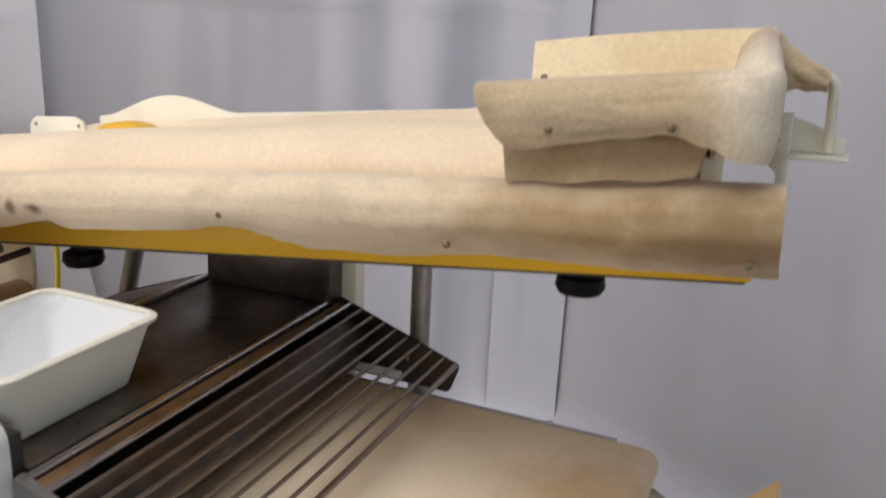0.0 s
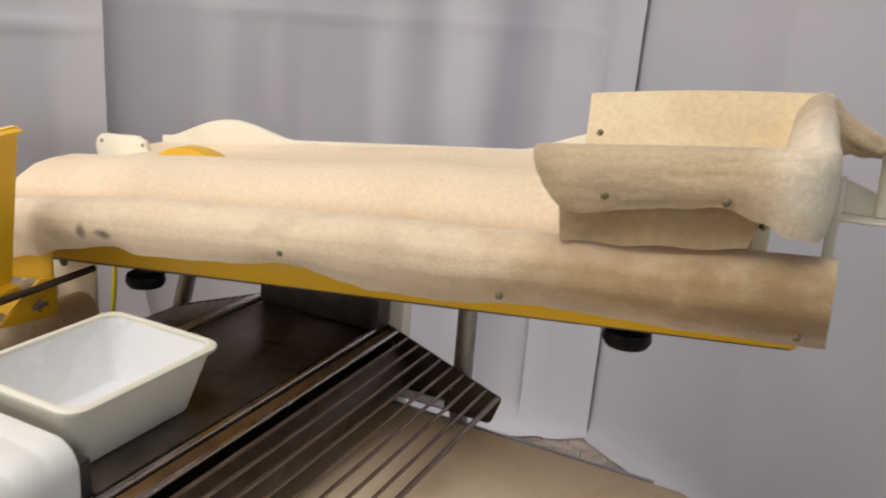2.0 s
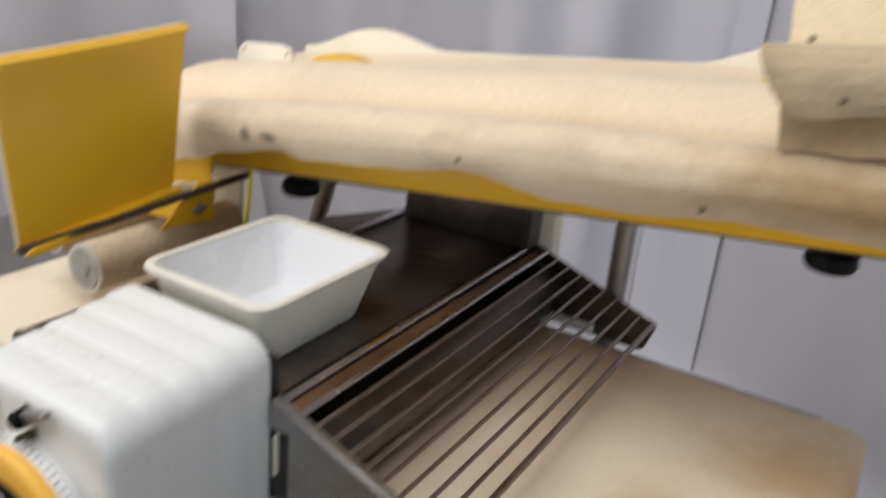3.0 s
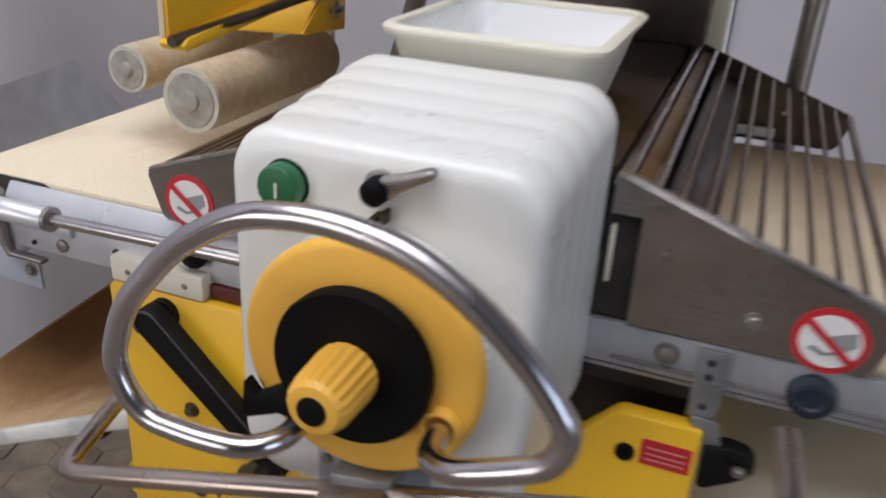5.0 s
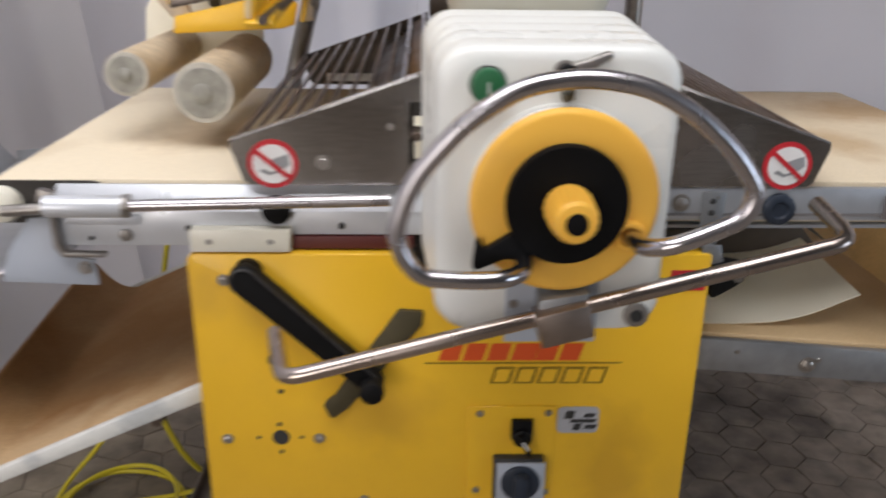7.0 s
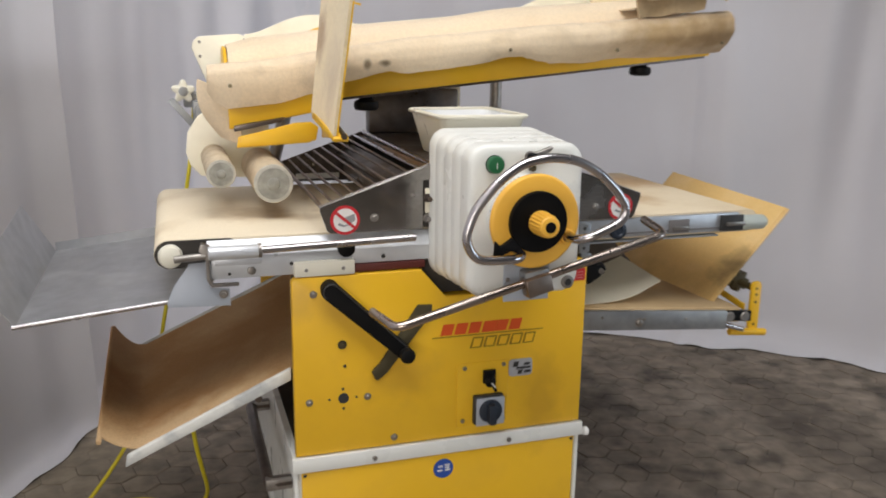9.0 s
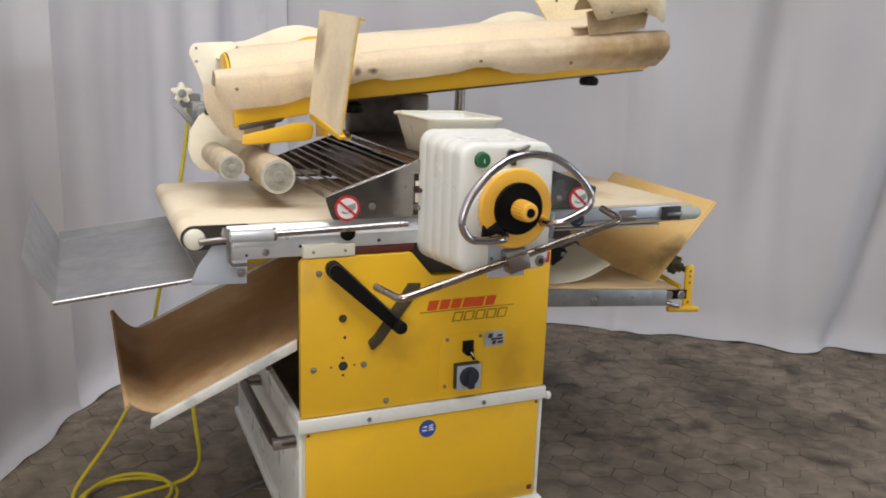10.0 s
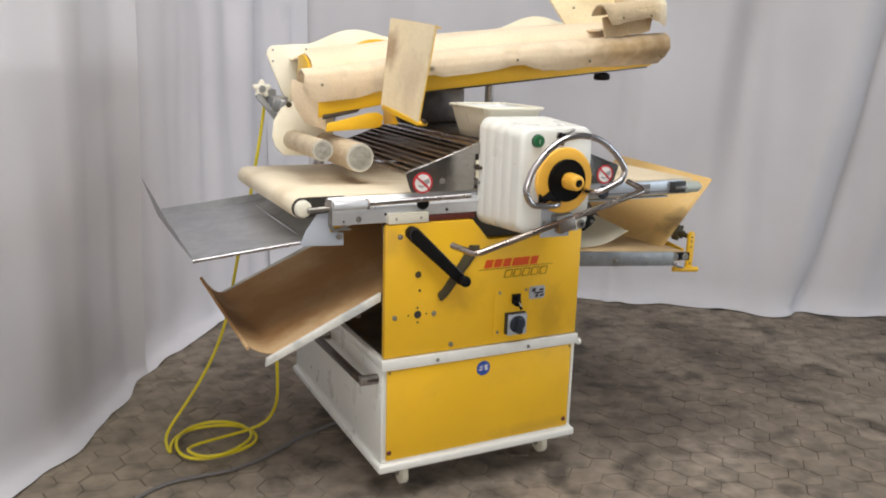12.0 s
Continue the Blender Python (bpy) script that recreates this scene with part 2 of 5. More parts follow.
    # same tones for the merged field, with the corner's light painted in as well
    paving=mat("worn_concrete_paving", (0.205, 0.167, 0.13), 0.85, grain=0.3, grain_scale=13, stain=(0.285, 0.238, 0.192), stain_amt=0.85, stain_scale=1.7, stain_lo=0.42, stain_hi=0.68, bump=0.6, bump_scale=60, island=0.09, ground=True, spots=((0.055, 0.045, 0.037), 0.75, 5.5, 0.53, 0.66), patches=(((0.9, 0.1, 0), (0.5, 0.3, 0.2), (0.08, 0.063, 0.05), 0.65), ((1.6, 0.5, 0), (0.3, 0.6, 0.2), (0.085, 0.068, 0.054), 0.65), ((0.75, 1.1, 0), (0.4, 0.5, 0.2), (0.08, 0.065, 0.05), 0.6), ((-0.95, 0.7, 0), (0.5, 0.9, 0.2), (0.27, 0.225, 0.165), 0.65), ((0.15, 2.2, 0), (0.6, 0.55, 0.2), (0.5, 0.42, 0.35), 0.9), ((-0.08, 2.3, 0), (0.12, 0.08, 0.1), (0.07, 0.055, 0.045), 0.9))),
    # dark brown that paints the shade in the hollow under the right table
    shelfshade=mat("shelf_shade_brown", (0.075, 0.058, 0.043), 0.8, grain=0.12, grain_scale=30, stain=(0.11, 0.08, 0.055), stain_amt=0.5, stain_scale=7, bump=0.1, bump_scale=200),
    joint=mat("joint_sand", (0.2, 0.165, 0.132), 0.95, grain=0.3, grain_scale=30, bump=0.8, bump_scale=90),
    plaster=mat("hall_plaster", (0.26, 0.25, 0.24), 0.9, grain=0.06, grain_scale=3, bump=0.2, bump_scale=50),
    frosted=mat("cloudy_plastic", (0.62, 0.7, 0.68), 0.35, alpha_t=0.4),
    matblack=mat("matt_black_plastic", (0.004, 0.004, 0.0045), 0.6, grain=0.2, grain_scale=30, spec=0.12),
    rodsteel=mat("tarnished_steel_rod", (0.32, 0.27, 0.24), 0.4, 1.0, grain=0.15, grain_scale=30, stain=(0.2, 0.14, 0.1), stain_amt=0.5, stain_scale=16),
    brass=mat("tarnished_brass_screw", (0.22, 0.18, 0.11), 0.5, 0.6, grain=0.2, grain_scale=60),
    rollcap=mat("cloudy_roller_cap", (0.3, 0.295, 0.26), 0.5, grain=0.2, grain_scale=60, stain=(0.5, 0.48, 0.42), stain_amt=0.55, stain_scale=40),
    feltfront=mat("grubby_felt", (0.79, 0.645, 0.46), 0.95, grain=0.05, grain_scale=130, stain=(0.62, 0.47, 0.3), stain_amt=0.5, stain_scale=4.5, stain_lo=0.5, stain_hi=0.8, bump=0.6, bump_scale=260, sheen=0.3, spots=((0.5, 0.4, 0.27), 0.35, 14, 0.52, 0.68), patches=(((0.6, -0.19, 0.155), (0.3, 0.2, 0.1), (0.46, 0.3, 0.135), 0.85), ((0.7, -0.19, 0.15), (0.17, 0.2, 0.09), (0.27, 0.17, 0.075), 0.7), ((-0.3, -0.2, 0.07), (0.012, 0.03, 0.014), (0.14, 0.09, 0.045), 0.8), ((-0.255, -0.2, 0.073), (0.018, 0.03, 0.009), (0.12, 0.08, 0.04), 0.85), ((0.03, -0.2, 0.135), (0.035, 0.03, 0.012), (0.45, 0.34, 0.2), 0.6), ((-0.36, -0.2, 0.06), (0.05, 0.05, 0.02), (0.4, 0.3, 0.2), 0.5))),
    feltlight=mat("pale_felt", (0.83, 0.69, 0.44), 0.95, patches=(((-0.42, -0.25, 0.13), (0.12, 0.07, 0.07), (0.36, 0.21, 0.09), 0.85), ((-0.43, -0.4, 0.05), (0.1, 0.1, 0.09), (0.58, 0.44, 0.27), 0.6),), grain=0.07, grain_scale=120, stain=(0.6, 0.42, 0.22), stain_amt=0.5, stain_scale=6, bump=0.6, bump_scale=380, sheen=0.3),
    galvdull=mat("dull_grey_steel", (0.3, 0.315, 0.33), 0.42, 0.7, grain=0.15, grain_scale=30, stain=(0.48, 0.48, 0.46), stain_amt=0.5, stain_scale=9),
    railzinc=mat("dull_zinc_rail", (0.48, 0.51, 0.55), 0.4, 0.6, grain=0.1, grain_scale=24, stain=(0.3, 0.31, 0.33), stain_amt=0.5, stain_scale=8),
    greyfilm=mat("ivory_white_film", (0.72, 0.68, 0.56), 0.6, grain=0.05, grain_scale=8, stain=(0.42, 0.38, 0.32), stain_amt=0.4, stain_scale=6),
    railwhite=mat("chipped_white_paint", (0.68, 0.68, 0.64), 0.6, grain=0.08, grain_scale=40, stain=(0.4, 0.42, 0.42), stain_amt=0.7, stain_scale=16, stain_lo=0.52, stain_hi=0.62, bump=0.3, bump_scale=120),
    guardsteel=mat("stained_guard_steel", (0.4, 0.385, 0.37), 0.2, 1.0, grain=0.12, grain_scale=40, stretch=(1, 1, 14), stain=(0.22, 0.2, 0.19), stain_amt=0.6, stain_scale=6, bump=0.04, bump_scale=150),
    silver=mat("silver_foil", (0.5, 0.52, 0.56), 0.4, 0.4, grain=0.1, grain_scale=40),
    bolt=mat("dull_bolt_steel", (0.34, 0.32, 0.3), 0.4, 0.9, grain=0.15, grain_scale=50),
)


# ---- shape helpers ----
def mesh_of(name, bm, material, smooth=40):
    bmesh.ops.recalc_face_normals(bm, faces=bm.faces)
    me = bpy.data.meshes.new(name)
    bm.to_mesh(me)
    bm.free()
    me.materials.append(M[material])
    me.polygons.foreach_set("use_smooth", [True] * len(me.polygons))
    me.set_sharp_from_angle(angle=radians(smooth))
    return me


def part(name, bm, material, parent, label="", smooth=40):
    ob = new(name, mesh_of(name, bm, material, smooth))
    ob.parent = parent
    return tagged(ob, label)


def thing(name, label, category, at=(0, 0, 0), group="", kind=""):
    ob = new(name)
    ob.empty_display_size = 0.05
    ob.location = at
    return tagged(ob, label, category, group, kind)


def solo(name, bm, material, label, category, group="", kind="", smooth=40):
    return tagged(new(name, mesh_of(name, bm, material, smooth)), label, category, group, kind)


def under(parent, bm):
    """Moves a bmesh given in world places into its parent's own places."""
    p, o = Vector(), parent
    while o:
        p += o.location
        o = o.parent
    bmesh.ops.translate(bm, verts=bm.verts, vec=-p)
    return bm


def merge(*bms):
    out = bms[0]
    for b in bms[1:]:
        me = bpy.data.meshes.new("tmp")
        b.to_mesh(me)
        b.free()
        out.from_mesh(me)
        bpy.data.meshes.remove(me)
    return out


def bevel(bm, w, seg=2, angle=30):
    if w:
        es = [e for e in bm.edges if len(e.link_faces) == 2 and e.calc_face_angle(0) > radians(angle)]
        bmesh.ops.bevel(bm, geom=es, offset=w, segments=seg, affect="EDGES", profile=0.5, clamp_overlap=True)
    return bm


def box(x0, x1, y0, y1, z0, z1, bev=0.003, seg=2):
    bm = bmesh.new()
    bmesh.ops.create_cube(bm, size=1)
    for v in bm.verts:
        v.co = ((x0 + x1) / 2 + v.co.x * (x1 - x0), (y0 + y1) / 2 + v.co.y * (y1 - y0), (z0 + z1) / 2 + v.co.z * (z1 - z0))
    return bevel(bm, bev, seg)


def prism(pts, axis, a, b, bev=0.002, seg=2):
    """A flat outline, swept along an axis from a to b. pts: the two other coordinates, in the order x, y, z."""
    bm = bmesh.new()

    def at(p, q):
        return {"x": (q, p[0], p[1]), "y": (p[0], q, p[1]), "z": (p[0], p[1], q)}[axis]
    lo, hi = [bm.verts.new(at(p, a)) for p in pts], [bm.verts.new(at(p, b)) for p in pts]
    bm.faces.new(lo)
    bm.faces.new(hi[::-1])
    for i in range(len(pts)):
        j = (i + 1) % len(pts)
        bm.faces.new((lo[i], hi[i], hi[j], lo[j]))
    bmesh.ops.recalc_face_normals(bm, faces=bm.faces)
    return bevel(bm, bev, seg)


def rounded(x0, x1, z0, z1, r, n=6):
    """A rectangle's outline with round corners."""
    out = []
    for cx, cz, a0 in ((x1 - r, z1 - r, 0), (x0 + r, z1 - r, 90), (x0 + r, z0 + r, 180), (x1 - r, z0 + r, 270)):
        for i in range(n + 1):
            a = radians(a0 + 90 * i / n)
            out.append((cx + r * math.cos(a), cz + r * math.sin(a)))
    return out


def lathe(p, d, profile, n=32):
    """Turns (along, radius) pairs round the line from p in the direction d."""
    bm = bmesh.new()
    d = Vector(d).normalized()
    q = d.to_track_quat("Z", "Y")
    rings = []
    for s, r in profile:
        ring = []
        for i in range(n):
            a = 2 * math.pi * i / n
            ring.append(bm.verts.new(Vector(p) + q @ Vector((r * math.cos(a), r * math.sin(a), s))))
        rings.append(ring)
    for u, v in zip(rings, rings[1:]):
        for i in range(n):
            bm.faces.new((u[i], u[(i + 1) % n], v[(i + 1) % n], v[i]))
    bm.faces.new(rings[0])
    bm.faces.new(rings[-1][::-1])
    return bm


def rod(a, b, r, n=12, bev=0.0):
    a, b = Vector(a), Vector(b)
    L = (b - a).length
    e = min(bev, r * 0.5, L * 0.4)
    prof = [(0, r - e), (e, r), (L - e, r), (L, r - e)] if e else [(0, r), (L, r)]
    return lathe(a, b - a, prof, n)


def tube(pts, r, fillet=0.03, n=14, steps=6, closed=False):
    """A bent round bar through pts with rounded corners."""
    P = [Vector(p) for p in pts]
    path = [P[0]]
    for a, b, c in zip(P, P[1:], P[2:]):
        u, v = (a - b), (c - b)
        f = min(fillet, u.length * 0.48, v.length * 0.48)
        s, e = b + u.normalized() * f, b + v.normalized() * f
        for i in range(steps + 1):
            t = i / steps
            path.append(s * (1 - t) ** 2 + b * (2 * t * (1 - t)) + e * t ** 2)
    path.append(P[-1])
    bm = bmesh.new()
    rings, prev = [], None
    for i, p in enumerate(path):
        t = (path[min(i + 1, len(path) - 1)] - path[max(i - 1, 0)]).normalized()
        if prev is None:
            nrm = t.orthogonal().normalized()
        else:
            nrm = (prev - t * prev.dot(t)).normalized()
        prev = nrm
        bi = t.cross(nrm)
        rings.append([bm.verts.new(p + (nrm * math.cos(2 * math.pi * k / n) + bi * math.sin(2 * math.pi * k / n)) * r) for k in range(n)])
    for u, v in zip(rings, rings[1:]):
        for k in range(n):
            bm.faces.new((u[k], u[(k + 1) % n], v[(k + 1) % n], v[k]))
    bm.faces.new(rings[0])
    bm.faces.new(rings[-1][::-1])
    return bm


def sheet(fn, nu, nv, thick):
    """A sheet of cloth or metal: fn(u, v) gives places for u and v from 0 to 1; it gets a real thickness."""
    bm = bmesh.new()
    g = [[bm.verts.new(fn(i / nu, j / nv)) for j in range(nv + 1)] for i in range(nu + 1)]
    for i in range(nu):
        for j in range(nv):
            bm.faces.new((g[i][j], g[i + 1][j], g[i + 1][j + 1], g[i][j + 1]))
    bmesh.ops.recalc_face_normals(bm, faces=bm.faces)
    bmesh.ops.solidify(bm, geom=bm.faces[:], thickness=thick)
    return bm


def lerp(a, b, t):
    return a + (b - a) * t


def track(ks, t):
    """A smooth value through (t, value) knots."""
    if t <= ks[0][0]:
        return ks[0][1]
    for (a, u), (b, v) in zip(ks, ks[1:]):
        if t <= b:
            s = (t - a) / (b - a)
            return lerp(u, v, s * s * (3 - 2 * s))
    return ks[-1][1]


def hexbolt(parent, p, d=(0, -1, 0), r=0.007, h=0.005, name="bolt", material="bolt"):
    bm = merge(lathe(p, d, [(0, r * 1.5), (0.0015, r * 1.5)], 16), lathe(p, d, [(0.0015, r), (h, r), (h + 0.001, r * 0.8)], 6))
    return part(name, under(parent, bm), material, parent)


# ---- hall: floor, plain walls, ceiling with a skylight, hanging sheets ----
floor = solo("floor", box(-6, 7, -7, 6, -0.2, -0.0058, 0), "joint", "floor of worn hexagonal concrete pavers with sandy joints", "floor", kind="structure")
for nm, b in (("wall_south", merge(box(-6, -5.7, -7.2, -7, -0.2, 4, 0), box(-1.6, 7, -7.2, -7, -0.2, 4, 0), box(-5.7, -1.6, -7.2, -7, 3.55, 4, 0))), ("wall_north", box(-6, 7, 6, 6.2, -0.2, 4, 0)),
              ("wall_west", box(-6.2, -6, -7.2, 6.2, -0.2, 4, 0)), ("wall_east", merge(box(7, 7.2, -7.2, -5.8, -0.2, 4, 0), box(7, 7.2, -2.2, 6.2, -0.2, 4, 0), box(7, 7.2, -5.8, -2.2, 3.2, 4, 0)))):
    solo(nm, b, "plaster", "plain pale plastered hall wall", "wall", kind="structure")
solo("ceiling", merge(box(-6.2, 7.2, -7.2, -2.4, 4, 4.2, 0), box(-6.2, 7.2, 0.4, 6.2, 4, 4.2, 0), box(-6.2, -2.2, -2.4, 0.4, 4, 4.2, 0), box(1.2, 7.2, -2.4, 0.4, 4, 4.2, 0)),
     "plaster", "pale hall ceiling with a square skylight opening", "ceiling", kind="structure")

CORNER = Vector((0.18, 2.48, 0))


def hung(name, a, b, label, folds, seed, top=2.9, amp=0.026, crease=None, lap=0.0, lean=0.0, bow=0.0, ridge=None, step=None, tip=(0, 0), cloth="sheet"):
    a, b = Vector(a), Vector(b)
    d = (b - a)
    L = d.length
    d.normalize()
    nrm = Vector((d.y, -d.x, 0))
    def fn(u, v):
        n = noise.noise
        z = lerp(0.0015, top, v)
        s = lerp(lean * z, L, u)
        k = s + 0.05 * n(Vector((s * 0.7, z * 0.9, seed + 2))) + 0.03 * (z - 1.2) * n(Vector((s * 0.5, 3, seed)))
        calm = 0.75 + 0.6 * n(Vector((s * 0.9, z * 0.4, seed + 7)))
        w = amp * (1.7 * n(Vector((k * 1.5 * folds, z * 0.2, seed))) + 1.5 * calm * n(Vector((k * 4.1 * folds, z * 0.3, seed + 5))) + 0.35 * calm * n(Vector((k * 9.5 * folds, z * 0.5, seed + 9))))
        w += 1.5 * amp * calm * (0.2 - abs(n(Vector((k * 2.7 * folds, z * 0.22, seed + 13)))))
        w += 0.25 * amp * n(Vector((s * 2.5 + z * 1.4, z * 1.6 - s, seed * 3.1)))
        w *= 0.65 + 0.35 * min(1, z / 0.8)
        if crease:
            w += 0.009 * math.exp(-((z - crease - 0.006 * n(Vector((s * 3, 0, seed)))) / 0.012) ** 2)
        if ridge:
            w *= 0.35 + 0.65 * min(1, max(0, (s - 0.8) / 1.2))
            w += 0.022 * math.exp(-((s - ridge - 0.02 * math.sin(1.5 * z)) / 0.022) ** 2)
        if step:
            w += 0.05 * math.sin(5.2 * (s - 0.22 * z) + 1.5 * n(Vector((s * 0.6, z * 0.5, 4)))) * min(1, max(0, (s - 1.9) / 0.5)) + 0.022 * math.sin(11.0 * (s - 0.3 * z) + 2.2 * n(Vector((s, z, 8)))) * min(1, max(0, (s - 2.2) / 0.5))
            q = s - step - 0.165 * z - 0.02 * math.sin(2.2 * z) + 0.09 * max(0.0, 0.3 - z)
            w += 0.06 * math.exp(-((q + 0.17) / 0.13) ** 2) - 0.085 * math.exp(-(q / (0.035 if q < 0 else 0.11)) ** 2)
        foot = max(0.0, 0.14 - z) / 0.14
        w += foot * foot * (0.045 + 0.05 * n(Vector((s * 3, 0, seed)))) + (0.03 * max(0.0, 1 - z / 0.03))
        ease = min(1.0, min(u, 1 - u) * L / 0.12)
        p = a + d * s + nrm * (w * (0.25 + 0.75 * ease) + lap * (1 - ease) + bow * 4 * u * (1 - u))
        p.y -= lerp(*tip, u) * min(z, 1.25)
        return Vector((p.x, p.y, z + (0.002 * (1 + n(Vector((s * 5, 1, seed)))) + 0.008 * max(0.0, n(Vector((s * 9, 5, seed))))) * (v == 0)))
    return solo(name, sheet(fn, int(L * 44), 150, 0.0015), cloth, label, "curtain", group="hung sheets", smooth=80)


hung("hanging_sheet", (-2.88, -2.0, 0), (-0.868, 1.345, 0), "white cotton sheet hung to the floor in soft folds", 0.72, 3, amp=0.055, lap=0.04, crease=1.51, tip=(0.22, 0.24))
hung("hanging_sheet", (-0.99, 1.26, 0), (0.15, 2.52, 0), "pale cotton sheet with upright folds and a level crease", 1.2, 5, amp=0.05, crease=1.575, bow=-0.05, tip=(0.24, 0), cloth="sheetpale")
# the corner strip's catch of light is painted by its whiter cloth
hung("hanging_sheet", (-0.05, 2.34, 0), (0.21, 2.44, 0), "narrow white cotton sheet lapping over the corner, coloured brighter for the light", 2.2, 14, amp=0.03, lap=0.004, cloth="sheetlit")
hung("hanging_sheet", CORNER, (4.4, -0.66, 0), "white cotton sheet, smooth at the corner, folded towards the daylight", 0.85, 21, amp=0.085, bow=-0.163, ridge=1.76, step=2.8)

# ---- the dough sheeter: cabinet on castors ----
sheeter = thing("dough_sheeter", "yellow and white dough sheeter on a wheeled cabinet", "dough sheeter", (0, 0.4, 0))


def sp(name, bm, material, parent=None, label="", smooth=40):
    parent = parent or sheeter
    return part(name, under(parent, bm), material, parent, label, smooth)


base = sp("cabinet", box(-0.335, 0.338, 0.004, 0.86, 0.425, 0.454), "white", None, "white enamelled cabinet")
for nm, b in (("floor_panel", box(-0.335, 0.338, 0.0, 0.86, 0.1305, 0.14, 0)), ("side_panel", box(-0.335, -0.325, 0.0, 0.86, 0.1405, 0.4245)), ("side_panel", box(0.328, 0.338, 0.0, 0.86, 0.1405, 0.4245)), ("back_panel", box(-0.3245, 0.3275, 0.85, 0.86, 0.1405, 0.4245)), ("inner_front", box(-0.3245, 0.3275, 0.0045, 0.014, 0.1405, 0.4245))):
    sp(nm, b, "white", base)
sp("tray_rim", box(-0.346, 0.349, -0.016, 0.876, 0.103, 0.130, 0.007, 3), "white", base)
# added dark sheet: shade in the opening above the cabinet, put in as colour
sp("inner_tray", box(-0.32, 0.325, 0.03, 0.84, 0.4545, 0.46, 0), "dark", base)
sp("front_panel", box(-0.319, 0.323, -0.004, 0.004, 0.137, 0.421, 0.0025), "yellow", base, "yellow lower door panel")
sp("strip", box(-0.338, 0.342, -0.009, 0.003, 0.4235, 0.457, 0.002), "white", base)
for x, z in ((-0.312, 0.415), (0.316, 0.415)):
    sp("screw", lathe((x, -0.004, z), (0, -1, 0), [(0, 0.004), (0.002, 0.003)], 10), "printblack", base)
for x, z in ((-0.3105, 0.163), (0.309, 0.163)):
    sp("screw", lathe((x, -0.004, z), (0, -1, 0), [(0, 0.008), (0.002, 0.007), (0.004, 0.004)], 14), "maroon", base)
for x in (-0.16, 0.155):
    sp("screw", lathe((x, -0.009, 0.437), (0, -1, 0), [(0, 0.006), (0.003, 0.005)], 12), "bolt", base)
sp("catch_ball", merge(rod((0.33, 0.012, 0.425), (0.36, 0.014, 0.42), 0.005), lathe((0.354, 0.014, 0.42), (1, 0, 0), [(0, 0.006), (0.004, 0.011), (0.012, 0.011), (0.016, 0.006)], 14)), "paper", base)
hd = sp("side_handle", tube([(-0.336, 0.03, 0.392), (-0.385, 0.03, 0.392), (-0.385, 0.46, 0.385), (-0.336, 0.46, 0.385)], 0.013, 0.02), "darksteel", base, "grey bar handle on the cabinet side")
sp("bracket", box(-0.392, -0.336, 0.018, 0.042, 0.378, 0.404, 0.003), "bolt", hd)
sp("bracket", box(-0.392, -0.336, 0.448, 0.472, 0.372, 0.398, 0.003), "bolt", hd)
for x, y in ((-0.225, 0.075), (0.295, 0.085), (-0.225, 0.80), (0.295, 0.80)):
    fork = [(y - 0.02, 0.098), (y + 0.022, 0.098), (y + 0.034, 0.034), (y + 0.02, 0.026), (y + 0.008, 0.034)]
    c = sp("castor", merge(box(x - 0.026, x + 0.026, y - 0.03, y + 0.03, 0.097, 0.103, 0.001), prism(fork, "x", x - 0.019, x - 0.016, 0), prism(fork, "x", x + 0.016, x + 0.019, 0), rod((x - 0.02, y + 0.02, 0.036), (x + 0.02, y + 0.02, 0.036), 0.004, 8)), "bolt")
    sp("wheel", lathe((x - 0.013, y + 0.02, 0.036), (1, 0, 0), [(0, 0.014), (0.001, 0.028), (0.004, 0.0355), (0.022, 0.0355), (0.025, 0.028), (0.026, 0.014)], 26), "tub", c)

# ---- front plate with its controls ----
plate = sp("face_plate", prism([(-0.329, 0.459), (0.335, 0.459), (0.335, 0.85), (0.331, 0.852), (0.262, 0.852), (0.255, 0.849), (0.2, 0.79), (0.0, 0.79), (-0.055, 0.853), (-0.32, 0.853), (-0.329, 0.845)], "y", -0.002, 0.02, 0.003), "yellow", None, "yellow front plate with printed marks")
body = sp("body", merge(box(-0.04, 0.33, 0.021, 0.66, 0.456, 0.785, 0.004), box(0.318, 0.33, 0.021, 0.66, 0.786, 0.849, 0.002)), "yellow")
sp("back_plate", box(-0.324, -0.042, 0.69, 0.70, 0.456, 0.85, 0.003), "yellow")
# near-black fillers carry the shade behind the front plate and its cut-out
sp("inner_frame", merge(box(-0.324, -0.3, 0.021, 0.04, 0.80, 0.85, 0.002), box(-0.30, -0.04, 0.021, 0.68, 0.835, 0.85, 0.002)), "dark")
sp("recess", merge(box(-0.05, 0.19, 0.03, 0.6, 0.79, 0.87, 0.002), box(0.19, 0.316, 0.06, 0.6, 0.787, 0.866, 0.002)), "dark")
for x, z in ((-0.2985, 0.581), (-0.174, 0.581), (0.045, 0.621), (0.138, 0.622), (0.042, 0.496), (0.14, 0.492), (-0.115, 0.478), (-0.285, 0.817)):
    hexbolt(plate, (x, -0.002, z), r=0.0052)
hexbolt(plate, (-0.227, -0.002, 0.703), r=0.0065, h=0.008, material="strap")
hexbolt(plate, (0.085, -0.002, 0.782), r=0.007)
